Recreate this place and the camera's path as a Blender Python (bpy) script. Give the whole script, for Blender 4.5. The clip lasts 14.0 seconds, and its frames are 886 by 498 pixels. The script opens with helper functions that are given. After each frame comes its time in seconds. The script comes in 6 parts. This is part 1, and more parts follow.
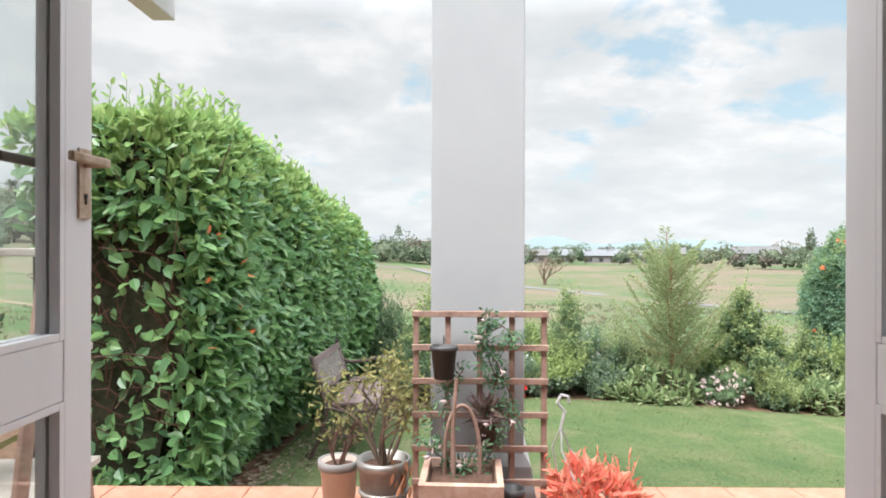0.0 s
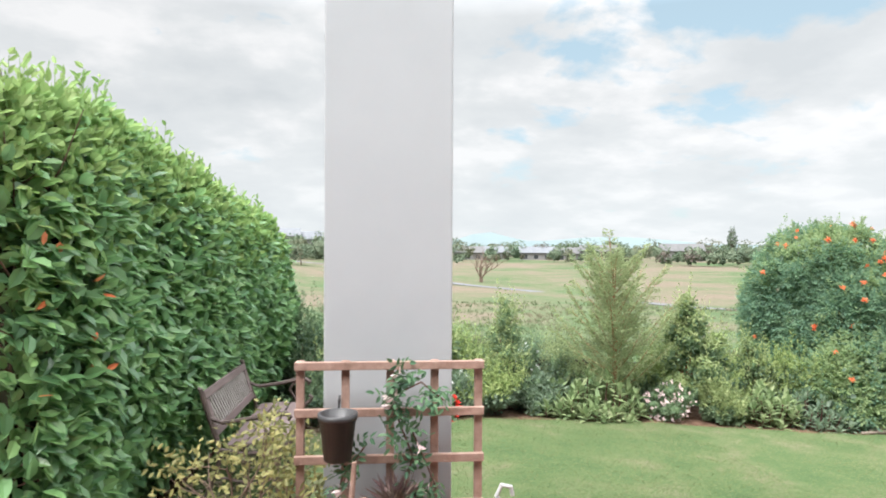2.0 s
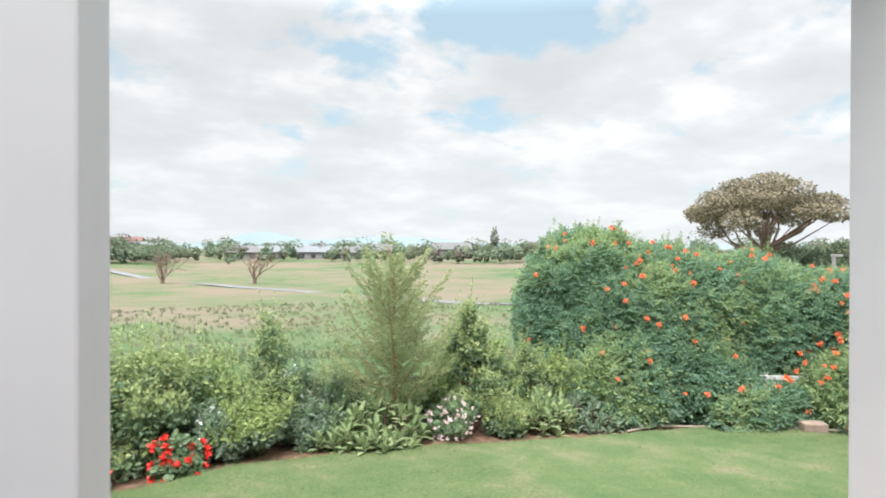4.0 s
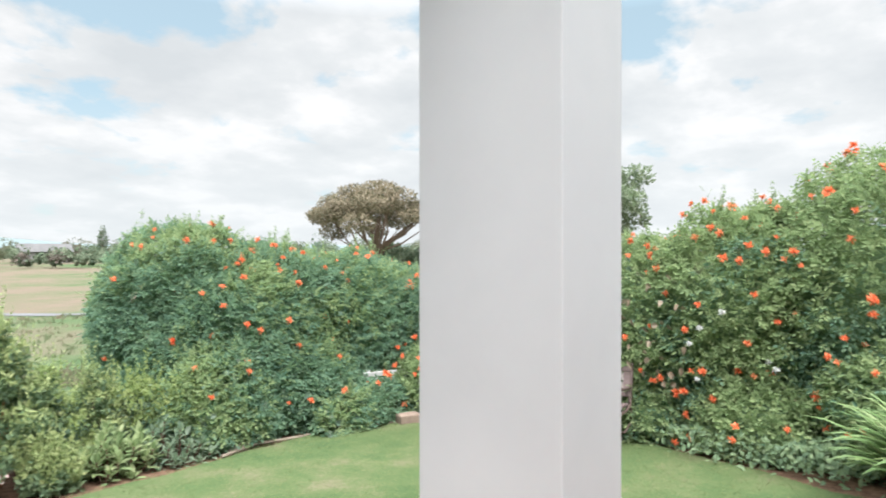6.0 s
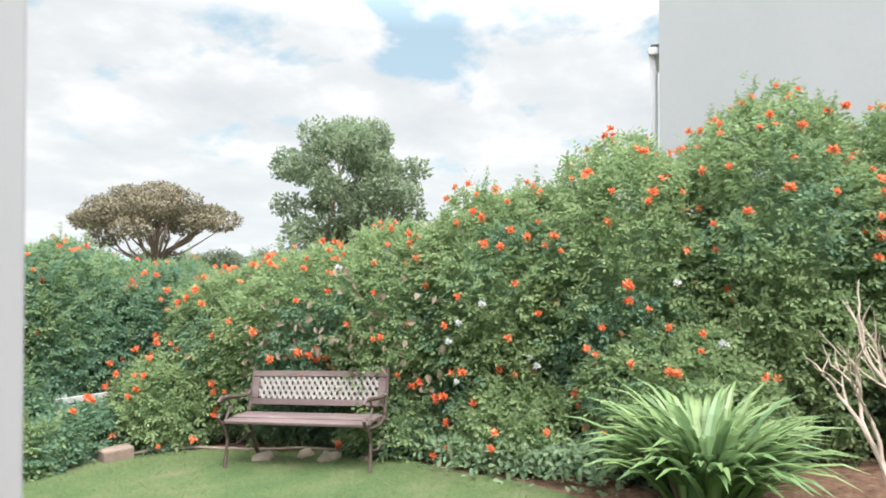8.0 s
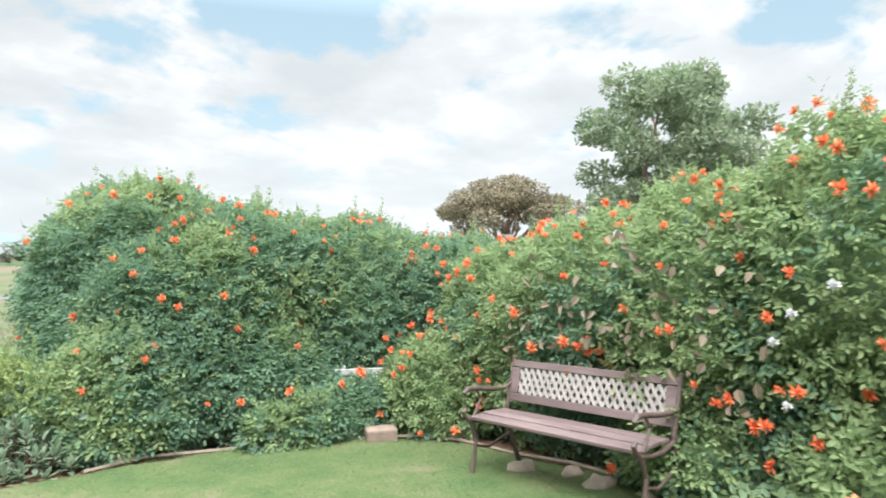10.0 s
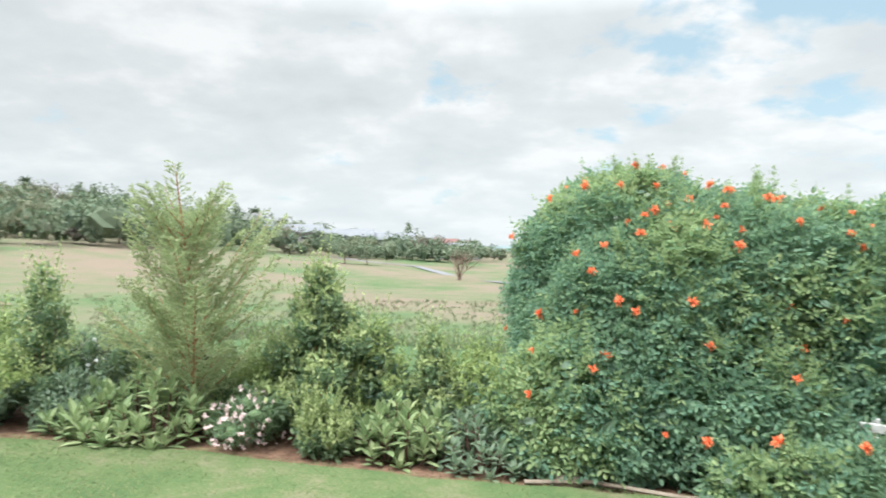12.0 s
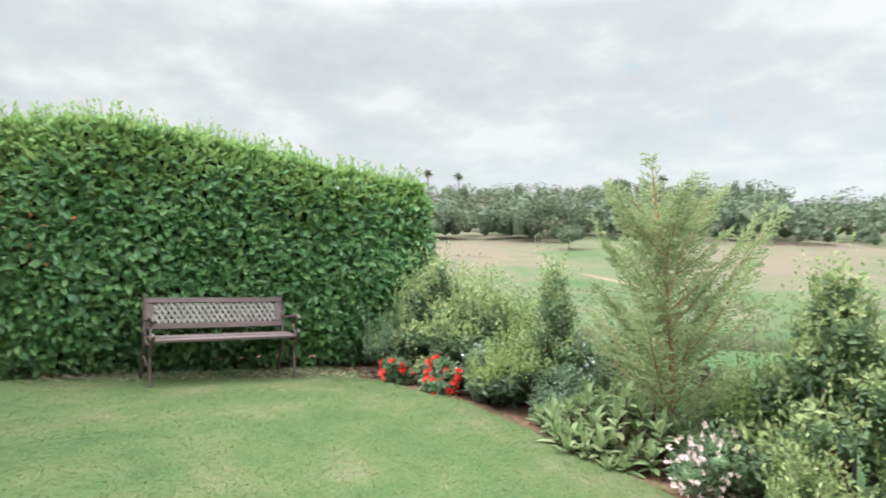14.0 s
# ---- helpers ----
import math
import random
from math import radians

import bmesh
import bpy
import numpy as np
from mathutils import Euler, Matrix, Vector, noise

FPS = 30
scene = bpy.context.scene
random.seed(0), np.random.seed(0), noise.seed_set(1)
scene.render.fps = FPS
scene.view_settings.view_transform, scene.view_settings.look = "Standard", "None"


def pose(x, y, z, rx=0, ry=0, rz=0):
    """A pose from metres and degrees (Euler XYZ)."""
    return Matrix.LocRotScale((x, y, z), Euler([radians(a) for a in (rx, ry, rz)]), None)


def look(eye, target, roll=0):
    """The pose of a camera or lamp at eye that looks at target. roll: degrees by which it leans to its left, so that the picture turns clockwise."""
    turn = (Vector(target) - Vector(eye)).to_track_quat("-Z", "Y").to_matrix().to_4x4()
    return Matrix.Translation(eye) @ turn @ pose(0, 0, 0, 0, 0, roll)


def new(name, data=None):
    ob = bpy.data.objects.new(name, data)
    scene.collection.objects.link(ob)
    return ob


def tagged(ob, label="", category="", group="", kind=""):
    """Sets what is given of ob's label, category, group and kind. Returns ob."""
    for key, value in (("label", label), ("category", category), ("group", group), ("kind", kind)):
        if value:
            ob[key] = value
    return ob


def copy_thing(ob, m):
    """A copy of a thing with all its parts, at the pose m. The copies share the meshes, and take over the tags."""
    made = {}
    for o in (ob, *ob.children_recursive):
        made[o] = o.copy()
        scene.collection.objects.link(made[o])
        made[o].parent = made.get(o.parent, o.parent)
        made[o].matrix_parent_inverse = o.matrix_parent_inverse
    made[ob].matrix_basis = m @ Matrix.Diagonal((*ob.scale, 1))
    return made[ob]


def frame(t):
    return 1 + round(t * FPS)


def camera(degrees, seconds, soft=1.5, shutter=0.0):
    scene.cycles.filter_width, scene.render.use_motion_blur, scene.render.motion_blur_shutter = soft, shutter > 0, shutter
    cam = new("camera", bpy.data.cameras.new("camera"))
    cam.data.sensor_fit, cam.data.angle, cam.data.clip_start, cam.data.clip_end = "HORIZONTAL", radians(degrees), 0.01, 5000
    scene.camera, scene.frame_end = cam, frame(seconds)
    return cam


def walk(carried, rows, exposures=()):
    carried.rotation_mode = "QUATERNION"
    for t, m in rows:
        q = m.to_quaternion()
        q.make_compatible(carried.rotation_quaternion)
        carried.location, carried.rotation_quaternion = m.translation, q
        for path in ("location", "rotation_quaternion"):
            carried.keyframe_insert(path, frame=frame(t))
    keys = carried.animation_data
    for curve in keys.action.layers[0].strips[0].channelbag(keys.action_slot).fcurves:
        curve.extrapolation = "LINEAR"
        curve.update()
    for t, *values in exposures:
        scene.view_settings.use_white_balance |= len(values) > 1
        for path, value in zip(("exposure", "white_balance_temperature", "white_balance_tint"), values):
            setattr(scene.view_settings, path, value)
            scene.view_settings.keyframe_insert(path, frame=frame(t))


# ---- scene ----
cam = camera(70.29, 14.0, soft=1.8, shutter=0.2)
PATH = [
    (0, 0.000, 0.000, 1.786, 89.94, -0.16, -0.00),
    (0.5, 0.023, 0.116, 1.773, 89.85, -0.14, 0.14),
    (1, 0.040, 0.269, 1.793, 89.76, -0.25, -0.79),
    (1.5, 0.060, 0.426, 1.820, 89.70, -0.27, -2.78),
    (2, 0.107, 0.632, 1.861, 89.67, -0.28, -5.70),
    (2.5, 0.157, 0.835, 1.901, 89.64, -0.26, -9.43),
    (5, 0.675, 1.709, 1.921, 89.59, -0.03, -40.69),
    (5.5, 0.887, 1.782, 1.911, 89.59, -0.05, -49.34),
    (6, 1.092, 1.806, 1.879, 89.77, 0.02, -58.70),
    (6.5, 1.342, 1.799, 1.828, 90.14, -0.12, -68.04),
    (7, 1.610, 1.787, 1.750, 90.74, -0.05, -74.50),
    (7.2, 1.704, 1.775, 1.715, 90.80, -0.04, -76.04),
    (7.8, 2.030, 1.750, 1.690, 90.80, -0.04, -77.00),
    (8.5, 2.500, 1.690, 1.650, 90.50, -0.04, -71.50),
    (9.5, 3.200, 1.662, 1.602, 90.04, -0.04, -54.56),
    (10, 3.474, 1.801, 1.504, 89.89, -0.05, -45.25),
    (10.5, 3.717, 1.931, 1.431, 89.91, -0.08, -36.12),
    (11, 3.930, 2.075, 1.418, 90.05, -0.24, -23.91),
    (11.5, 4.151, 2.291, 1.436, 89.92, -0.27, -10.94),
    (12, 4.356, 2.507, 1.460, 89.82, -0.33, 2.21),
    (12.5, 4.511, 2.708, 1.504, 89.65, -0.58, 15.73),
    (13, 4.671, 2.954, 1.528, 89.47, -0.66, 29.56),
    (13.5, 4.801, 3.242, 1.530, 89.29, -0.67, 43.14),
    (14, 4.911, 3.590, 1.500, 89.26, -0.00, 57.46),
]
walk(cam, [(t, pose(x, y, z, rx, ry, rz)) for t, x, y, z, rx, ry, rz in PATH],
     exposures=[(0, 1.25, 6500, 10), (7.2, 1.25, 6500, 10), (9.3, 1.34, 6450, 9), (11, 1.31, 6400, 8), (12.5, 1.26, 6380, 7), (14, 1.28, 6380, 7)])

# ---- world, sun, exposure ----
SUN_BEARING, SUN_HEIGHT = radians(226), radians(60)
scene.view_settings.exposure = 1.25


def nodes_of(holder):
    holder.use_nodes = True
    tree = holder.node_tree
    tree.nodes.clear()
    return tree


def node(tree, kind, **settings):
    n = tree.nodes.new(kind)
    for key, value in settings.items():
        if key == "operation":
            n.operation = value
        elif key == "data_type":
            n.data_type = value
        elif key == "blend":
            n.blend_type = value
        elif key == "ins":
            for k, v in value.items():
                n.inputs[k].default_value = v
    return n


def ramp(tree, source, stops):
    n = tree.nodes.new("ShaderNodeValToRGB")
    els = n.color_ramp.elements
    while len(els) < len(stops):
        els.new(0.5)
    for el, (at, col) in zip(els, stops):
        el.position = at
        el.color = (*col, 1) if len(col) == 3 else col
    tree.links.new(source, n.inputs[0])
    return n.outputs[0]


def math_node(tree, op, a, b=None):
    n = tree.nodes.new("ShaderNodeMath")
    n.operation = op
    for slot, v in ((0, a), (1, b)):
        if v is None:
            continue
        if isinstance(v, (int, float)):
            n.inputs[slot].default_value = v
        else:
            tree.links.new(v, n.inputs[slot])
    return n.outputs[0]


def mix_rgb(tree, fac, a, b, blend="MIX"):
    n = tree.nodes.new("ShaderNodeMix")
    n.data_type, n.blend_type = "RGBA", blend
    for slot, v in ((0, fac), (6, a), (7, b)):
        if isinstance(v, (int, float)):
            n.inputs[slot].default_value = v
        elif isinstance(v, tuple):
            n.inputs[slot].default_value = (*v, 1)
        else:
            tree.links.new(v, n.inputs[slot])
    return n.outputs[2]


def make_world():
    world = bpy.data.worlds.new("sky")
    scene.world = world
    tree = nodes_of(world)
    link = tree.links.new
    sky = tree.nodes.new("ShaderNodeTexSky")
    sky.sky_type, sky.sun_disc = "NISHITA", False
    sky.sun_elevation, sky.sun_rotation = SUN_HEIGHT, SUN_BEARING
    sky.air_density, sky.dust_density, sky.ozone_density = 1.0, 1.5, 1.0
    blue = mix_rgb(tree, 1.0, sky.outputs[0], (0.068, 0.068, 0.068), "MULTIPLY")
    blue = mix_rgb(tree, 0.62, blue, (0.285, 0.375, 0.405))
    coord = tree.nodes.new("ShaderNodeTexCoord")
    sep = tree.nodes.new("ShaderNodeSeparateXYZ")
    link(coord.outputs["Generated"], sep.inputs[0])
    up = math_node(tree, "ADD", math_node(tree, "MAXIMUM", sep.outputs[2], 0.0), 0.26)
    flat = tree.nodes.new("ShaderNodeCombineXYZ")
    link(math_node(tree, "DIVIDE", sep.outputs[0], up), flat.inputs[0])
    link(math_node(tree, "DIVIDE", sep.outputs[1], up), flat.inputs[1])
    big = node(tree, "ShaderNodeTexNoise", ins={"Scale": 2.9, "Detail": 10.0, "Roughness": 0.56, "Distortion": 0.2})
    link(flat.outputs[0], big.inputs["Vector"])
    shade = node(tree, "ShaderNodeTexNoise", ins={"Scale": 2.3, "Detail": 8.0, "Roughness": 0.55})
    link(flat.outputs[0], shade.inputs["Vector"])
    # the cloud cover is thinner towards the right of the garden and closed on its left
    right = ramp(tree, math_node(tree, "ADD", sep.outputs[0], 0.5), [(0.3, (0, 0, 0)), (0.85, (1, 1, 1))])
    height = ramp(tree, sep.outputs[2], [(0.0, (0.05, 0.05, 0.05)), (0.2, (0.07, 0.07, 0.07)), (0.36, (0.16, 0.16, 0.16)), (0.5, (0.14, 0.14, 0.14)), (0.7, (0, 0, 0))])
    side = math_node(tree, "MULTIPLY", right, height)
    side = math_node(tree, "MULTIPLY", side, 0.45)
    for way, reach, thin in (((0.421, 0.826, 0.375), 0.955, 0.16), ((0.921, 0.213, 0.326), 0.985, 0.13)):
        near = node(tree, "ShaderNodeVectorMath", operation="DOT_PRODUCT")
        link(coord.outputs["Generated"], near.inputs[0])
        near.inputs[1].default_value = way
        gap = ramp(tree, near.outputs["Value"], [(reach, (0, 0, 0)), (1.0, (1, 1, 1))])
        side = math_node(tree, "ADD", side, math_node(tree, "MULTIPLY", gap, thin))
    cover = math_node(tree, "SUBTRACT", big.outputs[0], side)
    mask = ramp(tree, cover, [(0.275, (0, 0, 0)), (0.375, (1, 1, 1))])
    cloud = ramp(tree, shade.outputs[0], [(0.33, (0.3, 0.317, 0.33)), (0.5, (0.345, 0.358, 0.367)), (0.62, (0.418, 0.421, 0.426))])
    warm = math_node(tree, "ADD", math_node(tree, "MULTIPLY", sep.outputs[0], 0.09), 0.97)
    cloud = mix_rgb(tree, 1.0, cloud, warm, "MULTIPLY")
    low = ramp(tree, sep.outputs[2], [(0.0, (1, 1, 1)), (0.22, (0, 0, 0))])
    haze = math_node(tree, "MULTIPLY", low, 0.6)
    col = mix_rgb(tree, mask, blue, cloud)
    col = mix_rgb(tree, haze, col, (0.375, 0.4, 0.412))
    # an overcast sky is brightest overhead
    high = ramp(tree, sep.outputs[2], [(0.34, (1, 1, 1)), (0.6, (3.6, 3.6, 3.65)), (1.0, (7.0, 7.0, 7.1))])
    col = mix_rgb(tree, 1.0, col, high, "MULTIPLY")
    back = tree.nodes.new("ShaderNodeBackground")
    link(col, back.inputs[0])
    back.inputs[1].default_value = 1.0
    out = tree.nodes.new("ShaderNodeOutputWorld")
    link(back.outputs[0], out.inputs[0])


make_world()
sun = new("sun", bpy.data.lights.new("sun", "SUN"))
sun.data.energy, sun.data.angle, sun.data.color = 2.8, radians(35), (1.0, 0.985, 0.975)
sun.matrix_world = look((0, 0, 0), (-math.sin(SUN_BEARING) * math.cos(SUN_HEIGHT), -math.cos(SUN_BEARING) * math.cos(SUN_HEIGHT), -math.sin(SUN_HEIGHT)))

# ---- materials ----


def mat(name, stops, scale=6.0, rough=0.7, bump=0.15, bump_scale=60.0, metal=0.0, fine=0.25, spec=0.5, stretch=(1, 1, 1), span=0.36):
    """A surface whose colour wanders between stops at two scales, with fine relief."""
    m = bpy.data.materials.new(name)
    tree = nodes_of(m)
    link = tree.links.new
    coord = tree.nodes.new("ShaderNodeTexCoord")
    mapped = tree.nodes.new("ShaderNodeMapping")
    mapped.inputs["Scale"].default_value = stretch
    link(coord.outputs["Object"], mapped.inputs[0])
    a = node(tree, "ShaderNodeTexNoise", ins={"Scale": scale, "Detail": 5.0, "Roughness": 0.6})
    b = node(tree, "ShaderNodeTexNoise", ins={"Scale": bump_scale, "Detail": 4.0, "Roughness": 0.6})
    link(mapped.outputs[0], a.inputs["Vector"])
    link(mapped.outputs[0], b.inputs["Vector"])
    both = math_node(tree, "ADD", math_node(tree, "MULTIPLY", a.outputs[0], 1 - fine), math_node(tree, "MULTIPLY", b.outputs[0], fine))
    n = len(stops)
    col = ramp(tree, both, [(0.5 + span * (i / max(1, n - 1) - 0.5), c) for i, c in enumerate(stops)])
    bsdf = tree.nodes.new("ShaderNodeBsdfPrincipled")
    link(col, bsdf.inputs["Base Color"])
    bsdf.inputs["Roughness"].default_value = rough
    bsdf.inputs["Metallic"].default_value = metal
    bsdf.inputs["Specular IOR Level"].default_value = spec
    if bump:
        bm_ = node(tree, "ShaderNodeBump", ins={"Strength": bump, "Distance": 0.01})
        link(b.outputs[0], bm_.inputs["Height"])
        link(bm_.outputs[0], bsdf.inputs["Normal"])
    out = tree.nodes.new("ShaderNodeOutputMaterial")
    link(bsdf.outputs[0], out.inputs[0])
    return m


def leaf_mat(name, stops, rough=0.6, through_light=0.3, patch=0.8, spec=0.22):
    """Leaves: every leaf its own tint, larger patches of fresher and older growth, some light through the blade."""
    m = bpy.data.materials.new(name)
    tree = nodes_of(m)
    link = tree.links.new
    geo = tree.nodes.new("ShaderNodeNewGeometry")
    coord = tree.nodes.new("ShaderNodeTexCoord")
    big = node(tree, "ShaderNodeTexNoise", ins={"Scale": patch * 2.2, "Detail": 3.0})
    link(coord.outputs["Object"], big.inputs["Vector"])
    v = math_node(tree, "ADD", math_node(tree, "MULTIPLY", geo.outputs["Random Per Island"], 0.55), math_node(tree, "MULTIPLY", big.outputs[0], 0.45))
    if "petal" not in name:
        # haze put into the leaf colour: a little greyer than the pure greens
        haze_tint = 0.4 if any(k in name for k in ("far", "lawn", "dry", "straw", "meadow", "crown")) else 1.0
        stops = [(r * 0.9 + 0.022 * haze_tint, g * 0.87 + 0.024 * haze_tint, b * 0.92 + 0.042 * haze_tint) for r, g, b in stops]
    n = len(stops)
    col = ramp(tree, v, [(0.15 + 0.7 * i / max(1, n - 1), c) for i, c in enumerate(stops)])
    bsdf = tree.nodes.new("ShaderNodeBsdfPrincipled")
    link(col, bsdf.inputs["Base Color"])
    bsdf.inputs["Roughness"].default_value = rough
    bsdf.inputs["Specular IOR Level"].default_value = spec
    glow = tree.nodes.new("ShaderNodeBsdfTranslucent")
    link(mix_rgb(tree, 0.5, col, (0.21, 0.31, 0.15), "MIX"), glow.inputs[0])
    mixed = tree.nodes.new("ShaderNodeMixShader")
    mixed.inputs[0].default_value = through_light
    link(bsdf.outputs[0], mixed.inputs[1])
    link(glow.outputs[0], mixed.inputs[2])
    out = tree.nodes.new("ShaderNodeOutputMaterial")
    link(mixed.outputs[0], out.inputs[0])
    return m


def glass_mat(name):
    m = bpy.data.materials.new(name)
    tree = nodes_of(m)
    clear = tree.nodes.new("ShaderNodeBsdfTransparent")
    clear.inputs[0].default_value = (0.95, 0.97, 0.96, 1)
    gloss = tree.nodes.new("ShaderNodeBsdfGlossy")
    gloss.inputs["Roughness"].default_value = 0.02
    facing = tree.nodes.new("ShaderNodeLayerWeight")
    facing.inputs[0].default_value = 0.5
    slope = math_node(tree, "POWER", facing.outputs["Facing"], 3.0)
    fres = math_node(tree, "ADD", math_node(tree, "MULTIPLY", slope, 0.8), 0.04)
    mixed = tree.nodes.new("ShaderNodeMixShader")
    tree.links.new(fres, mixed.inputs[0])
    tree.links.new(clear.outputs[0], mixed.inputs[1])
    tree.links.new(gloss.outputs[0], mixed.inputs[2])
    out = tree.nodes.new("ShaderNodeOutputMaterial")
    tree.links.new(mixed.outputs[0], out.inputs[0])
    return m


PLASTER = mat("white_plaster", [(0.335, 0.348, 0.358), (0.358, 0.371, 0.382), (0.378, 0.391, 0.402)], scale=1.6, rough=0.75, bump=0.03, bump_scale=9, fine=0.08)
WALL_PAINT = mat("grey_white_wall", [(0.315, 0.327, 0.338), (0.345, 0.357, 0.368)], scale=0.8, rough=0.85, bump=0.1, bump_scale=20)
GLOSS_PAINT = mat("white_gloss_paint", [(0.62, 0.61, 0.63), (0.68, 0.67, 0.69)], scale=4, rough=0.4, bump=0.05, bump_scale=40, fine=0.1, stretch=(1, 1, 0.15))
TERRACOTTA = mat("terracotta_tile", [(0.3, 0.145, 0.095), (0.35, 0.18, 0.125), (0.39, 0.225, 0.165)], scale=9, rough=0.9, spec=0.08, bump=0.25, bump_scale=50)
MORTAR = mat("mortar", [(0.3, 0.14, 0.09), (0.36, 0.18, 0.12)], scale=8, rough=0.95, spec=0.05)
CLAY = mat("pale_clay", [(0.36, 0.22, 0.16), (0.46, 0.3, 0.23), (0.55, 0.42, 0.36)], scale=14, rough=0.85, bump=0.3)
TAN_POT = mat("tan_plastic", [(0.56, 0.45, 0.38), (0.64, 0.54, 0.46)], scale=12, rough=0.55, bump=0.08)
GREY_RIM = mat("grey_plastic", [(0.2, 0.19, 0.18), (0.27, 0.25, 0.24)], scale=12, rough=0.5, bump=0.05)
BLACK_POT = mat("black_plastic", [(0.03, 0.029, 0.03), (0.05, 0.049, 0.05)], scale=20, rough=0.45, bump=0.05)
BROWN_POT = mat("brown_plastic", [(0.06, 0.035, 0.03), (0.1, 0.06, 0.05)], scale=20, rough=0.5, bump=0.05)
ZINC = mat("galvanised_steel", [(0.24, 0.225, 0.21), (0.34, 0.32, 0.3), (0.42, 0.4, 0.37)], scale=18, rough=0.45, bump=0.08, metal=0.7)
SOIL = mat("bed_soil", [(0.07, 0.04, 0.027), (0.13, 0.075, 0.05), (0.2, 0.13, 0.09)], scale=3.0, rough=0.95, bump=0.8, bump_scale=40, fine=0.4)
BARK_CHIPS = mat("bark_mulch", [(0.06, 0.03, 0.02), (0.14, 0.075, 0.05)], scale=60, rough=0.95, bump=0.9, bump_scale=90)
TIMBER = mat("weathered_batten", [(0.2, 0.12, 0.09), (0.3, 0.19, 0.15), (0.38, 0.26, 0.21)], scale=10, rough=0.75, bump=0.3, bump_scale=40, stretch=(1, 1, 1))
SLAT_WOOD = mat("weathered_bench_slat", [(0.075, 0.052, 0.048), (0.115, 0.08, 0.076), (0.175, 0.13, 0.125)], scale=9, rough=0.7, bump=0.3, bump_scale=30, stretch=(0.15, 1, 1))
LATTICE = mat("greyed_lattice", [(0.2, 0.178, 0.165), (0.28, 0.252, 0.235), (0.34, 0.31, 0.29)], scale=12, rough=0.8, bump=0.25)
IRON = mat("brown_cast_iron", [(0.05, 0.032, 0.028), (0.09, 0.06, 0.05)], scale=25, rough=0.6, bump=0.3, bump_scale=80)
BRASS = mat("aged_brass", [(0.3, 0.2, 0.13), (0.45, 0.34, 0.26), (0.55, 0.46, 0.4)], scale=25, rough=0.45, bump=0.1, metal=0.75)
DARK_METAL = mat("dark_metal", [(0.03, 0.03, 0.03), (0.06, 0.055, 0.05)], scale=30, rough=0.5, metal=0.6)
GREY_BOARD = mat("greyed_board", [(0.36, 0.32, 0.28), (0.5, 0.46, 0.42)], scale=7, rough=0.85, bump=0.3, stretch=(0.2, 1, 1))
WHITE_BOARD = mat("chalky_white_board", [(0.34, 0.335, 0.33), (0.5, 0.5, 0.5)], scale=9, rough=0.85, bump=0.2)
BRICK = mat("pale_brick", [(0.16, 0.115, 0.09), (0.24, 0.18, 0.14)], scale=12, rough=0.9, bump=0.5)
RAIL_WOOD = mat("dark_stained_rail", [(0.025, 0.018, 0.015), (0.06, 0.045, 0.038)], scale=10, rough=0.8, bump=0.3, stretch=(0.2, 1, 1))
EDGING = mat("weathered_edging", [(0.13, 0.1, 0.075), (0.22, 0.18, 0.14)], scale=9, rough=0.9, bump=0.4)
STONE = mat("pale_stone", [(0.2, 0.16, 0.125), (0.3, 0.25, 0.2)], scale=8, rough=0.9, bump=0.5)
BARK = mat("bark", [(0.11, 0.075, 0.055), (0.2, 0.14, 0.105)], scale=14, rough=0.9, bump=0.6, bump_scale=50, stretch=(1, 1, 0.3))
RED_BARK = mat("reddish_bark", [(0.2, 0.085, 0.04), (0.33, 0.15, 0.08)], scale=14, rough=0.85, bump=0.4, stretch=(1, 1, 0.3))
DEAD_WOOD = mat("bleached_dead_wood", [(0.34, 0.26, 0.2), (0.48, 0.4, 0.34)], scale=16, rough=0.9, bump=0.4)
TWIG = mat("brown_twigs", [(0.08, 0.04, 0.03), (0.15, 0.08, 0.06)], scale=20, rough=0.9)
# near-black on purpose: holds the shade seen in the gaps between hedge leaves
HEDGE_CORE = mat("hedge_gap_shade", [(0.02, 0.022, 0.014), (0.055, 0.055, 0.034)], scale=18, rough=1.0, bump=0.9, bump_scale=40, spec=0.1)
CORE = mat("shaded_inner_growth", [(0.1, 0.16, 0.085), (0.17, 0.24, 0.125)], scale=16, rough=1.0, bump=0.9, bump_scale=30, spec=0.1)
ASPHALT = mat("worn_asphalt", [(0.13, 0.132, 0.138), (0.17, 0.172, 0.178)], scale=0.5, rough=1.0, bump=0.1, spec=0.0)
DUST = mat("dusty_track", [(0.16, 0.13, 0.09), (0.2, 0.165, 0.115)], scale=0.8, rough=1.0, bump=0.1, spec=0.0)
HOUSE_WALL = mat("far_house_wall", [(0.17, 0.165, 0.16), (0.22, 0.215, 0.21)], scale=0.6, rough=0.9, bump=0.0)
ROOF_RED = mat("faded_red_roof", [(0.13, 0.075, 0.068), (0.17, 0.1, 0.092)], scale=0.8, rough=0.95, bump=0.0, spec=0.02)
ROOF_GREY = mat("grey_roof", [(0.1, 0.1, 0.1), (0.15, 0.148, 0.148)], scale=0.8, rough=0.95, bump=0.0, spec=0.02)
ROOF_PALE = mat("pale_metal_roof", [(0.13, 0.137, 0.15), (0.18, 0.19, 0.2)], scale=0.8, rough=0.95, bump=0.0, spec=0.02)
WINDOW_DARK = mat("dark_window", [(0.03, 0.035, 0.04), (0.06, 0.065, 0.07)], scale=1.5, rough=0.15, bump=0.0)
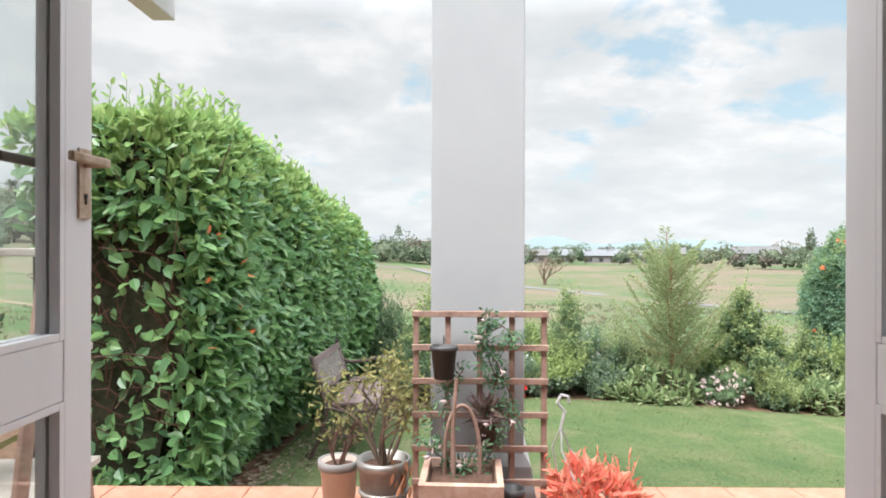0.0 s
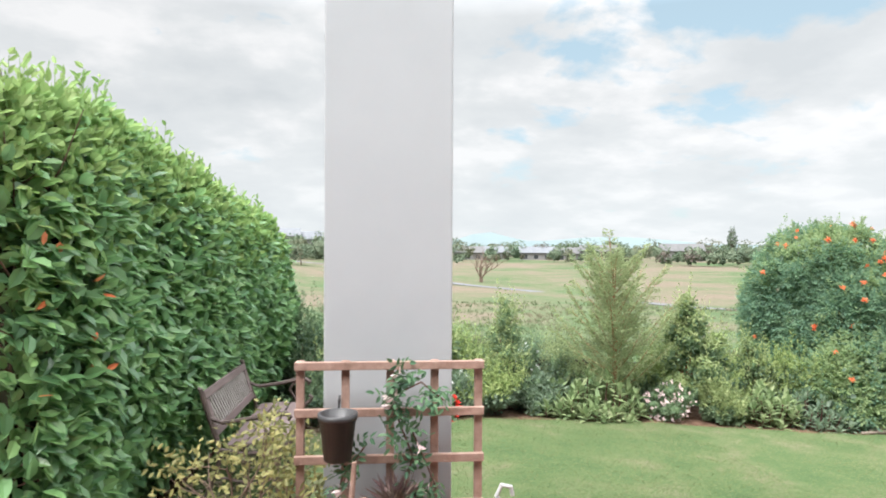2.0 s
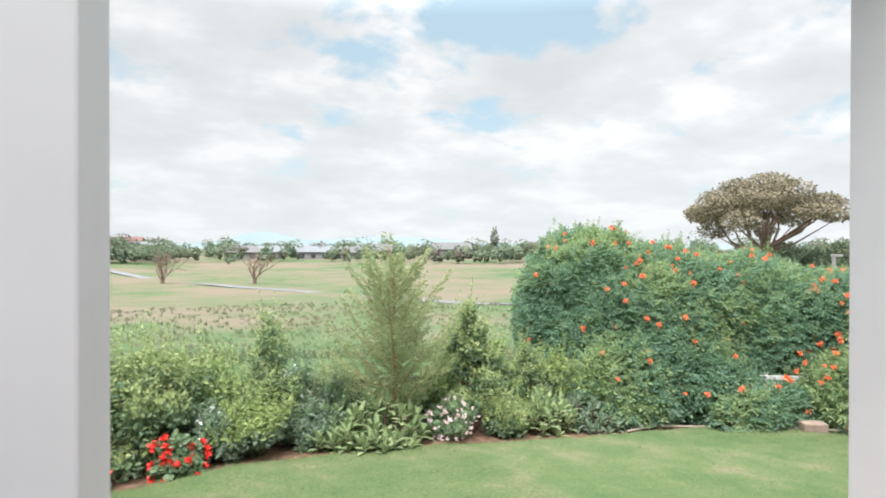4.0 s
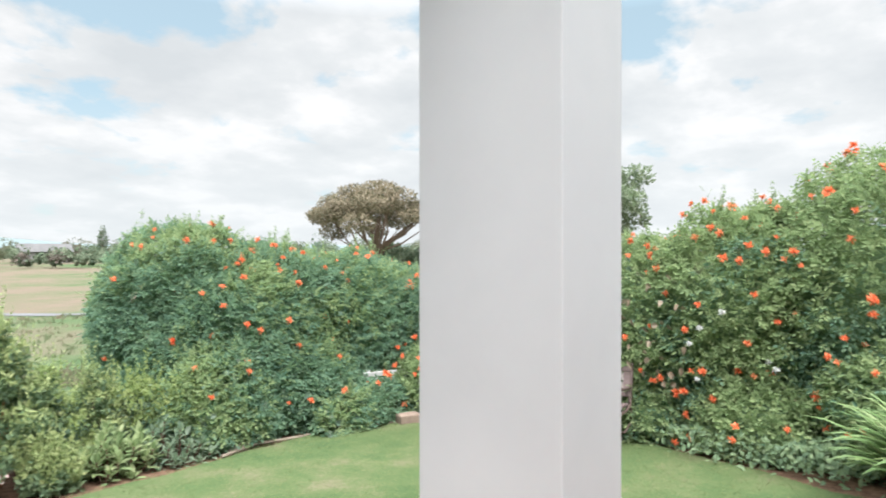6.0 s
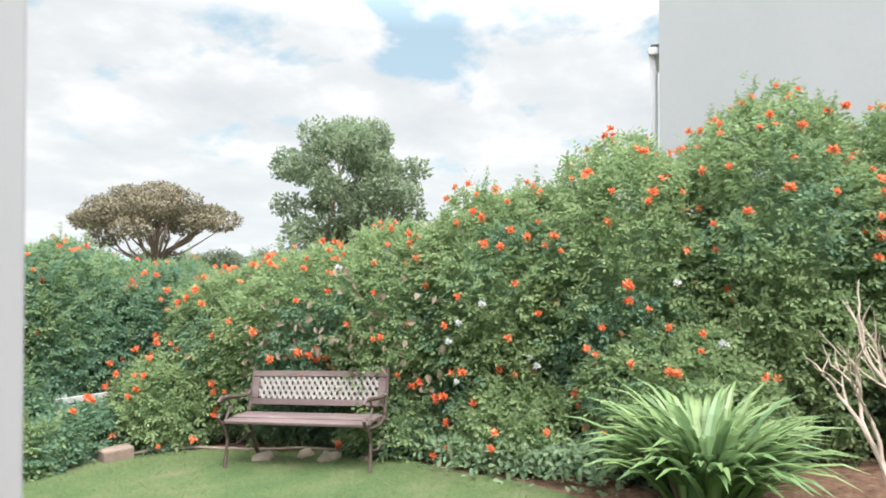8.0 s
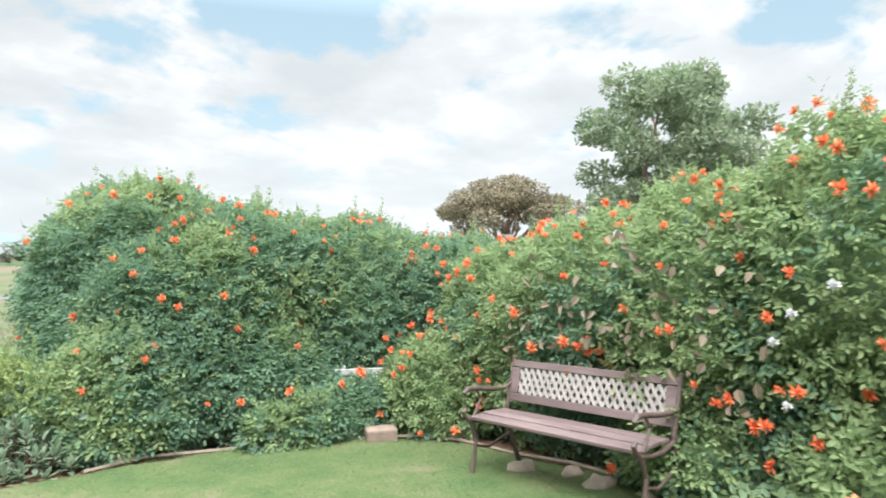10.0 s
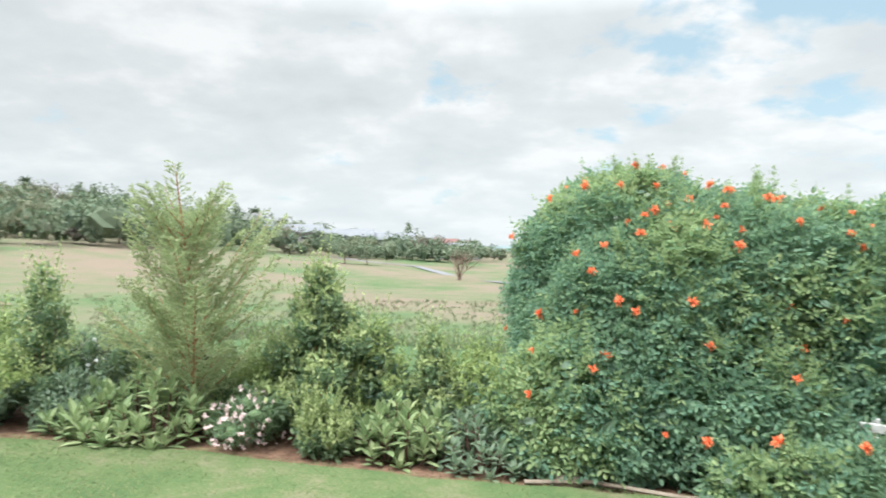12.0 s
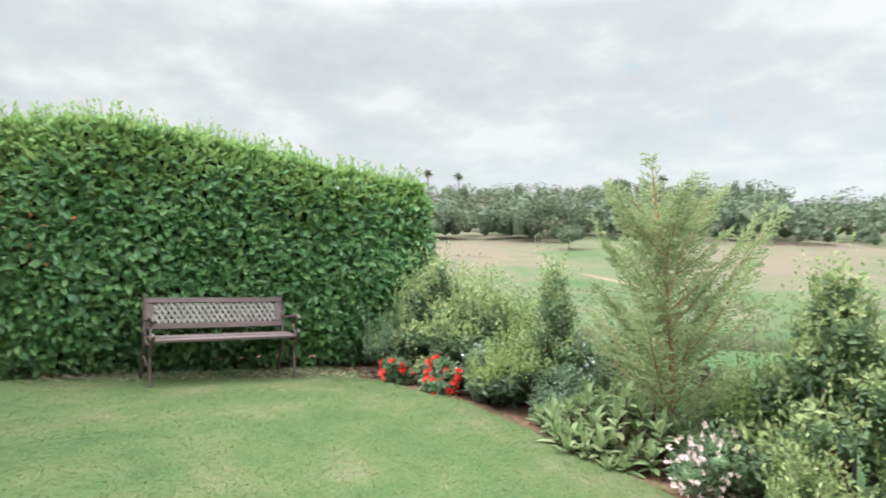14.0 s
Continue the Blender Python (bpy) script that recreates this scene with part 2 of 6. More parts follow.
# aerial haze is painted into this base colour
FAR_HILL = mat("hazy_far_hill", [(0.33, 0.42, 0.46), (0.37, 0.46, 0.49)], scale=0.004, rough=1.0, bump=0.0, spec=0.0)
GLASS = glass_mat("window_glass")

L_HEDGE = leaf_mat("hedge_leaf", [(0.075, 0.2, 0.068), (0.135, 0.32, 0.09), (0.2, 0.4, 0.105), (0.27, 0.46, 0.125)], rough=0.36, through_light=0.46, spec=0.65)
L_HEDGE_TOP = leaf_mat("hedge_young_leaf", [(0.15, 0.31, 0.05), (0.25, 0.4, 0.075), (0.35, 0.47, 0.13)], rough=0.4, through_light=0.42)
L_TECOMA = leaf_mat("honeysuckle_leaf", [(0.072, 0.165, 0.092), (0.12, 0.235, 0.125), (0.17, 0.295, 0.15), (0.235, 0.355, 0.18)], rough=0.7, through_light=0.56, spec=0.12)
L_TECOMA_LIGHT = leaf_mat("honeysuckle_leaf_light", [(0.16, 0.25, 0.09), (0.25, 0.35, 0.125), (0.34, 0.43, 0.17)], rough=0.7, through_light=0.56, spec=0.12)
L_BROADLEAF = leaf_mat("dull_broad_leaf", [(0.06, 0.11, 0.055), (0.1, 0.17, 0.085), (0.17, 0.2, 0.12)], rough=0.65, through_light=0.3)
L_DRY = leaf_mat("dry_leaf", [(0.13, 0.095, 0.05), (0.2, 0.16, 0.1), (0.29, 0.25, 0.17)], rough=0.8, through_light=0.2)
L_CONIFER = leaf_mat("feathery_conifer", [(0.24, 0.3, 0.11), (0.34, 0.4, 0.16), (0.43, 0.47, 0.22)], rough=0.65, through_light=0.55)
L_SHRUB = leaf_mat("shrub_leaf", [(0.082, 0.15, 0.06), (0.135, 0.215, 0.082), (0.2, 0.275, 0.11)], rough=0.5, through_light=0.42)
L_GOLD = leaf_mat("golden_green_leaf", [(0.18, 0.25, 0.07), (0.29, 0.36, 0.11), (0.4, 0.44, 0.17)], rough=0.5, through_light=0.4)
L_MEADOW = leaf_mat("meadow_blade", [(0.09, 0.135, 0.055), (0.13, 0.165, 0.075), (0.17, 0.18, 0.095)], rough=0.9, through_light=0.3, patch=0.1, spec=0.03)
L_STRAW = leaf_mat("straw_blade", [(0.15, 0.13, 0.075), (0.21, 0.175, 0.11), (0.26, 0.22, 0.145)], rough=0.9, through_light=0.3, patch=0.1, spec=0.03)
L_SHRUB_TIP = leaf_mat("yellow_green_tip", [(0.14, 0.22, 0.04), (0.25, 0.33, 0.07), (0.34, 0.4, 0.12)], rough=0.5, through_light=0.35)
L_DARK = leaf_mat("dark_shrub_leaf", [(0.05, 0.1, 0.05), (0.085, 0.15, 0.065), (0.125, 0.2, 0.085)], rough=0.5, through_light=0.35)
L_PADDLE = leaf_mat("paddle_leaf", [(0.145, 0.225, 0.068), (0.225, 0.305, 0.1), (0.32, 0.37, 0.155)], rough=0.55, through_light=0.35)
L_STRAP = leaf_mat("strap_leaf", [(0.09, 0.19, 0.04), (0.17, 0.28, 0.065), (0.28, 0.37, 0.12)], rough=0.4, through_light=0.36, spec=0.5)
L_POT = leaf_mat("yellowing_leaf", [(0.16, 0.17, 0.04), (0.28, 0.27, 0.06), (0.4, 0.36, 0.1)], rough=0.5, through_light=0.35)
L_VINE = leaf_mat("vine_leaf", [(0.03, 0.1, 0.03), (0.06, 0.15, 0.04), (0.1, 0.2, 0.06)], rough=0.45, through_light=0.25)
L_GREYGREEN = leaf_mat("grey_green_leaf", [(0.085, 0.145, 0.07), (0.145, 0.215, 0.108), (0.22, 0.285, 0.16)], rough=0.6, through_light=0.38)
# greens greyed a little, distance haze mixed into the stops
L_FAR = leaf_mat("hazed_far_tree_leaf", [(0.075, 0.115, 0.07), (0.11, 0.155, 0.088), (0.145, 0.185, 0.105), (0.18, 0.205, 0.13)], rough=0.9, through_light=0.15, patch=0.02, spec=0.03)
L_FAR_OLIVE = leaf_mat("far_olive_leaf", [(0.085, 0.1, 0.05), (0.13, 0.14, 0.075), (0.17, 0.175, 0.1)], rough=0.8, through_light=0.15, patch=0.02, spec=0.05)
L_FAR_BROWN = leaf_mat("far_brown_leaf", [(0.085, 0.08, 0.055), (0.13, 0.11, 0.08), (0.17, 0.145, 0.11)], rough=0.8, through_light=0.15, patch=0.02, spec=0.05)
L_UMB = leaf_mat("olive_brown_crown", [(0.12, 0.11, 0.065), (0.2, 0.17, 0.1), (0.27, 0.22, 0.14)], rough=0.7, through_light=0.15, patch=0.1, spec=0.08)
L_TREE = leaf_mat("tree_leaf", [(0.11, 0.16, 0.08), (0.19, 0.25, 0.12), (0.28, 0.33, 0.18)], rough=0.5, through_light=0.45)
L_GRASS = leaf_mat("lawn_grass", [(0.064, 0.108, 0.03), (0.086, 0.13, 0.036), (0.115, 0.15, 0.046), (0.19, 0.175, 0.085)], rough=0.8, through_light=0.05, patch=0.4, spec=0.05)
P_ORANGE = leaf_mat("orange_petal", [(0.85, 0.15, 0.06), (0.9, 0.23, 0.1), (0.92, 0.33, 0.18)], rough=0.5, through_light=0.3)
P_RED = leaf_mat("scarlet_petal", [(0.6, 0.02, 0.02), (0.75, 0.05, 0.04)], rough=0.5, through_light=0.25)
P_CORAL = leaf_mat("coral_petal", [(0.8, 0.15, 0.11), (0.88, 0.26, 0.2), (0.88, 0.4, 0.28)], rough=0.5, through_light=0.35)
P_WHITE = leaf_mat("white_petal", [(0.7, 0.68, 0.72), (0.85, 0.84, 0.86)], rough=0.5, through_light=0.3)
P_PINK = leaf_mat("pink_petal", [(0.75, 0.5, 0.52), (0.85, 0.72, 0.72)], rough=0.5, through_light=0.3)
P_SPIKE = leaf_mat("reddish_spiky_leaf", [(0.12, 0.06, 0.05), (0.22, 0.13, 0.1), (0.26, 0.24, 0.14)], rough=0.5, through_light=0.1)


def ground_mat():
    """Lawn soil near the house, meadow beyond it: green and straw patches."""
    m = bpy.data.materials.new("meadow")
    tree = nodes_of(m)
    link = tree.links.new
    coord = tree.nodes.new("ShaderNodeTexCoord")
    dist = node(tree, "ShaderNodeVectorMath", operation="DISTANCE")
    link(coord.outputs["Object"], dist.inputs[0])
    dist.inputs[1].default_value = (3, 3, 0)
    a = node(tree, "ShaderNodeTexNoise", ins={"Scale": 0.035, "Detail": 7.0, "Roughness": 0.62})
    b = node(tree, "ShaderNodeTexNoise", ins={"Scale": 2.0, "Detail": 6.0, "Roughness": 0.7})
    c = node(tree, "ShaderNodeTexNoise", ins={"Scale": 14.0, "Detail": 5.0, "Roughness": 0.7})
    for n in (a, b, c):
        link(coord.outputs["Object"], n.inputs["Vector"])
    far = math_node(tree, "MULTIPLY", math_node(tree, "SUBTRACT", dist.outputs["Value"], 35.0), 1 / 160)
    far = math_node(tree, "MINIMUM", math_node(tree, "MAXIMUM", far, -0.06), 0.09)
    d = node(tree, "ShaderNodeTexNoise", ins={"Scale": 0.22, "Detail": 8.0, "Roughness": 0.72})
    link(coord.outputs["Object"], d.inputs["Vector"])
    v = math_node(tree, "ADD", math_node(tree, "ADD", math_node(tree, "MULTIPLY", a.outputs[0], 0.6), math_node(tree, "MULTIPLY", b.outputs[0], 0.12)), math_node(tree, "MULTIPLY", d.outputs[0], 0.32))
    v = math_node(tree, "ADD", math_node(tree, "SUBTRACT", math_node(tree, "MULTIPLY", v, 2.0), 0.55), far)
    grass = ramp(tree, v, [(0.38, (0.052, 0.09, 0.038)), (0.48, (0.078, 0.102, 0.05)), (0.57, (0.108, 0.106, 0.066)), (0.7, (0.138, 0.11, 0.083))])
    soil = ramp(tree, c.outputs[0], [(0.35, (0.07, 0.04, 0.027)), (0.65, (0.18, 0.11, 0.075))])
    xyz = tree.nodes.new("ShaderNodeSeparateXYZ")
    link(coord.outputs["Object"], xyz.inputs[0])
    edge = math_node(tree, "MAXIMUM", math_node(tree, "SUBTRACT", xyz.outputs[1], 7.5), math_node(tree, "SUBTRACT", dist.outputs["Value"], 11.0))
    near = math_node(tree, "GREATER_THAN", math_node(tree, "ADD", edge, b.outputs[0]), 0.3)
    col = mix_rgb(tree, near, soil, grass)
    bsdf = tree.nodes.new("ShaderNodeBsdfPrincipled")
    link(col, bsdf.inputs["Base Color"])
    bsdf.inputs["Roughness"].default_value = 0.95
    bsdf.inputs["Specular IOR Level"].default_value = 0.1
    bump = node(tree, "ShaderNodeBump", ins={"Strength": 0.6, "Distance": 0.05})
    link(c.outputs[0], bump.inputs["Height"])
    link(bump.outputs[0], bsdf.inputs["Normal"])
    out = tree.nodes.new("ShaderNodeOutputMaterial")
    link(bsdf.outputs[0], out.inputs[0])
    return m


MEADOW = ground_mat()
TURF = mat("turf", [(0.042, 0.074, 0.03), (0.058, 0.092, 0.036), (0.078, 0.104, 0.044), (0.13, 0.122, 0.075)], scale=2.2, rough=0.95, bump=0.3, bump_scale=55, span=0.27, fine=0.4, spec=0.1)

# ---- building helpers ----
rng = np.random.default_rng(7)


class Shape:
    """Gathers vertices and faces for one mesh."""

    def __init__(self):
        self.v, self.f, self.n = [], [], 0

    def add(self, verts, faces):
        verts = np.asarray(verts, float).reshape(-1, 3)
        self.v.append(verts)
        self.f += [tuple(i + self.n for i in face) for face in faces]
        self.n += len(verts)
        return self

    def box(self, c, s, turn=None, bevel=0.0):
        bm = bmesh.new()
        bmesh.ops.create_cube(bm, size=1.0)
        for v in bm.verts:
            v.co = Vector((v.co.x * s[0], v.co.y * s[1], v.co.z * s[2]))
        if bevel:
            bmesh.ops.bevel(bm, geom=list(bm.edges), offset=bevel, segments=2, profile=0.6, affect="EDGES")
        m = Matrix.Translation(c) @ (turn if turn is not None else Matrix())
        bm.verts.index_update()
        self.add([m @ v.co for v in bm.verts], [[v.index for v in f.verts] for f in bm.faces])
        bm.free()
        return self

    def tube(self, pts, radii, sides=8, flat=1.0, cap=True):
        pts = [Vector(p) for p in pts]
        if isinstance(radii, (int, float)):
            radii = [radii] * len(pts)
        rings, prev = [], None
        for i, p in enumerate(pts):
            d = (pts[min(i + 1, len(pts) - 1)] - pts[max(i - 1, 0)]).normalized()
            if prev is None:
                ref = Vector((0, 0, 1)) if abs(d.z) < 0.9 else Vector((1, 0, 0))
                u = d.cross(ref).normalized()
            else:
                u = (prev - d * prev.dot(d)).normalized()
            prev = u
            w = d.cross(u)
            rings += [p + radii[i] * (math.cos(a) * u + flat * math.sin(a) * w) for a in (2 * math.pi * k / sides for k in range(sides))]
        faces = []
        for i in range(len(pts) - 1):
            for k in range(sides):
                a, b = i * sides + k, i * sides + (k + 1) % sides
                faces.append((a, b, b + sides, a + sides))
        if cap:
            faces += [tuple(range(sides - 1, -1, -1)), tuple(range((len(pts) - 1) * sides, len(pts) * sides))]
        return self.add(rings, faces)

    def lathe(self, c, profile, sides=24):
        """profile: rows of radius and height, from the outer bottom round to the inside."""
        rings = []
        for r, z in profile:
            rings += [(c[0] + r * math.cos(2 * math.pi * k / sides), c[1] + r * math.sin(2 * math.pi * k / sides), c[2] + z) for k in range(sides)]
        faces = []
        for i in range(len(profile) - 1):
            for k in range(sides):
                a, b = i * sides + k, i * sides + (k + 1) % sides
                faces.append((a, b, b + sides, a + sides))
        faces += [tuple(range(sides - 1, -1, -1)), tuple(range((len(profile) - 1) * sides, len(profile) * sides))]
        return self.add(rings, faces)

    def blob(self, c, r, rings=8, sides=12, rough=0.12, seed=0):
        """A lumpy closed mass."""
        verts, faces = [], []
        for i in range(1, rings):
            a = math.pi * i / rings
            for k in range(sides):
                b = 2 * math.pi * k / sides
                d = Vector((math.sin(a) * math.cos(b), math.sin(a) * math.sin(b), math.cos(a)))
                s = 1 + rough * noise.noise(d * 2.3 + Vector((seed * 3.7, seed, 0)))
                verts.append((c[0] + r[0] * d.x * s, c[1] + r[1] * d.y * s, c[2] + r[2] * d.z * s))
        verts += [(c[0], c[1], c[2] + r[2]), (c[0], c[1], c[2] - r[2])]
        for i in range(rings - 2):
            for k in range(sides):
                a, b = i * sides + k, i * sides + (k + 1) % sides
                faces.append((a, a + sides, b + sides, b))
        top, bot, last = len(verts) - 2, len(verts) - 1, (rings - 2) * sides
        for k in range(sides):
            faces += [(top, k, (k + 1) % sides), (bot, last + (k + 1) % sides, last + k)]
        return self.add(verts, faces)

    def leaves(self, p, axis, normal, length, width, fold=0.18, droop=0.1):
        """Many folded leaf blades at once, from their feet p along axis."""
        p, axis, normal = (np.asarray(a, float) for a in (p, axis, normal))
        n = len(p)
        axis = axis / (np.linalg.norm(axis, axis=1, keepdims=True) + 1e-9)
        side = np.cross(axis, normal)
        side /= np.linalg.norm(side, axis=1, keepdims=True) + 1e-9
        normal = np.cross(side, axis)
        le = np.broadcast_to(np.asarray(length, float), (n,))[:, None]
        w = np.broadcast_to(np.asarray(width, float), (n,))[:, None] / 2
        quad = np.stack([
            p,
            p + 0.28 * le * axis - 0.85 * w * side + fold * w * normal,
            p + 0.66 * le * axis - 0.8 * w * side + (fold * w - droop * 0.4 * le) * normal,
            p + le * axis - droop * le * normal,
            p + 0.66 * le * axis + 0.8 * w * side + (fold * w - droop * 0.4 * le) * normal,
            p + 0.28 * le * axis + 0.85 * w * side + fold * w * normal], 1)
        at = np.arange(n)[:, None] * 6 + self.n
        faces = np.concatenate([at + np.array([0, 1, 2, 3]), at + np.array([0, 3, 4, 5])])
        self.v.append(quad.reshape(-1, 3))
        self.f += faces.tolist()
        self.n += 6 * n
        return self

    def mesh(self, name, material, smooth=False):
        me = bpy.data.meshes.new(name)
        me.from_pydata(np.concatenate(self.v).tolist(), [], self.f)
        me.materials.append(material)
        if smooth:
            me.polygons.foreach_set("use_smooth", [True] * len(me.polygons))
        me.update()
        return me


JOINED = {"foliage", "young_foliage", "pale_lit_foliage", "sprays", "creeper_leaves", "stem", "young_growth", "shoot_growth", "limb", "leaves", "dry_leaves", "shoot_leaves", "shoot_stems", "bare_twigs", "red_leaves", "vine_stems", "vine_leaves", "inner_growth", "branches", "crown"}


def thing(name, at, label, category, group="", kind="", turn=0.0):
    ob = new(name)
    ob.matrix_basis = pose(*at, 0, 0, turn)
    return tagged(ob, label, category, group, kind)


def part(name, shape, material, parent, label="", smooth=False, data=None):
    ob = new(name, data if data is not None else shape.mesh(name, material, smooth))
    ob.parent = parent
    if name in JOINED:
        tagged(ob, kind="stuff")
    return tagged(ob, label) if label else ob


def solid(name, shape, material, label, category, kind="", smooth=False, group=""):
    return tagged(new(name, shape.mesh(name, material, smooth)), label, category, group, kind)


def unit(n):
    d = rng.normal(size=(n, 3))
    return d / np.linalg.norm(d, axis=1, keepdims=True)


def shell(masses, count, depth=0.25, floor=None, keep=0.86, sunny=None, coarse=0.0):
    """Random places and outward directions over the joined surface of ellipsoid masses (centre, radii)."""
    area = np.array([(r[0] * r[1] + r[1] * r[2] + r[0] * r[2]) for c, r in masses])
    extra = 2 if sunny is None else 3
    pick = rng.choice(len(masses), size=count * extra, p=area / area.sum())
    d = unit(count * extra)
    c = np.array([m[0] for m in masses], float)[pick]
    r = np.array([m[1] for m in masses], float)[pick]
    lump = np.array([0.11 * noise.noise(Vector(q) * 2.3) + coarse * noise.noise(Vector(q) * 5.6) for q in c + d * r])
    k = 1 - depth * rng.random(count * extra) ** 1.6 + lump
    p = c + d * r * k[:, None]
    good = np.ones(len(p), bool)
    if sunny is not None:
        good &= ((d * np.array(sunny)).sum(1) > -0.25) | (rng.random(len(p)) < 0.3)
    for j, (c2, r2) in enumerate(masses):
        inside = (((p - np.array(c2)) / np.array(r2)) ** 2).sum(1) < keep ** 2
        good &= ~(inside & (pick != j))
    if floor is not None:
        good &= p[:, 2] > np.array([floor(x, y) for x, y in p[:, :2]]) + 0.02
    n = d / r
    n /= np.linalg.norm(n, axis=1, keepdims=True)
    return p[good][:count], n[good][:count]


def frond_leaves(shape, p, n, leaflet, pairs=3, spread=0.9, width=0.45):
    """Pinnate leaves: a short stalk with paired leaflets and one at its end."""
    count = len(p)
    along = n * 0.7 + 0.6 * unit(count) + np.array([0, 0, 0.15])
    along /= np.linalg.norm(along, axis=1, keepdims=True)
    up = n * 0.8 + unit(count) * 0.45 + np.array([0, 0, 0.5])
    side = np.cross(along, up)
    side /= np.linalg.norm(side, axis=1, keepdims=True) + 1e-9
    for i in range(pairs + 1):
        foot = p + along * (leaflet * 0.75 * i)
        size = leaflet * rng.uniform(0.75, 1.15, count)
        if i == pairs:
            shape.leaves(foot, along - np.array([0, 0, 0.2]), np.cross(side, along), size, size * width)
        else:
            for s in (-1, 1):
                shape.leaves(foot, along * 0.55 + side * s * spread - np.array([0, 0, 0.15]), np.cross(side, along), size, size * width)


def free_leaves(shape, p, n, length, width, out=0.6, up=0.1, loose=0.7, droop=0.15):
    count = len(p)
    axis = n * out + unit(count) * loose + np.array([0, 0, up])
    face = n + unit(count) * 0.5 + np.array([0, 0, 0.5])
    size = length * rng.uniform(0.65, 1.25, count)
    shape.leaves(p, axis, face, size, size * width, droop=droop)


def ground_z(x, y):
    """The lawn falls gently away from the house and towards both hedges."""
    return 0.37 - 0.06 * (max(x, 1.0) - 1.4) + 0.04 * min(x - 1.0, 0.0) - 0.06 * (y - 4.4)


def smooth(a, b, x):
    t = min(1.0, max(0.0, (x - a) / (b - a)))
    return t * t * (3 - 2 * t)


def land_z(x, y):
    """The whole land: garden, the meadow's dip, the hill that rises to the left."""
    dx, dy = x - 3, y - 3
    r = math.hypot(dx, dy)
    bearing = math.degrees(math.atan2(dx, dy))
    garden = ground_z(min(max(x, -4), 9), min(max(y, -3), 7))
    left = smooth(5, -42, bearing) if bearing > -120 else smooth(-190, -120, bearing)
    low = -2.4 - 1.3 * smooth(25, 80, r) + left * 6.8 * smooth(30, 130, r) + left * 15.0 * smooth(115, 290, r)
    low += 1.2 * smooth(90, 200, r) * (1 - left)
    low -= 14 * smooth(220, 900, r) * (1 - left)
    if y < 2:
        low = low * smooth(-30, 10, y) if r < 60 else low
    return garden + (low - garden) * smooth(6.2, 24, r)

# ---- ground ----


def build_ground():
    s = Shape()
    radii = [0, 1.5, 3, 4.5, 5.5, 6.3, 7, 8, 9.5, 11.5, 14, 17, 21, 26, 32, 40, 50, 62, 76, 92, 110, 132, 158, 190, 230, 280, 350, 450, 600, 900, 1400, 2200, 3400]
    sides = 144
    verts = []
    for r in radii[1:]:
        for k in range(sides):
            a = 2 * math.pi * k / sides
            x, y = 3 + r * math.sin(a), 3 + r * math.cos(a)
            rough = 0.35 * noise.noise(Vector((x * 0.06, y * 0.06, 0))) * smooth(12, 40, r)
            verts.append((x, y, land_z(x, y) + rough))
    verts.append((3, 3, land_z(3, 3)))
    faces = [(len(verts) - 1, (k + 1) % sides, k) for k in range(sides)]
    for i in range(len(radii) - 2):
        for k in range(sides):
            a, b = i * sides + k, i * sides + (k + 1) % sides
            faces.append((a, b, b + sides, a + sides))
    s.add(verts, faces)
    solid("ground", s, MEADOW, "brown bed soil running out into a sloping green and straw meadow", "ground", "structure", smooth=True)


build_ground()
LAWN_FAR = [(-1.15, 6.0), (-0.4, 6.02), (0.32, 6.1), (0.9, 6.22), (1.54, 6.3), (2.1, 6.27), (2.75, 6.32), (3.3, 6.22), (3.95, 6.18), (5.0, 6.16), (5.9, 6.15), (6.3, 5.95), (6.85, 5.55), (6.97, 5.0)]
LAWN_NEAR = [(-1.15, 3.3), (-0.9, 2.75), (2.8, 2.75), (2.85, -3.0), (4.9, -2.0), (5.5, 0.6), (5.94, 1.8), (6.2, 2.15), (6.6, 2.9), (6.97, 3.4)]


def along(table, x):
    return float(np.interp(x, [a for a, b in table], [b for a, b in table]))


def lawn_edge(x):
    return along(LAWN_FAR, x) + 0.05 * noise.noise(Vector((x * 3.0, 0, 0)))


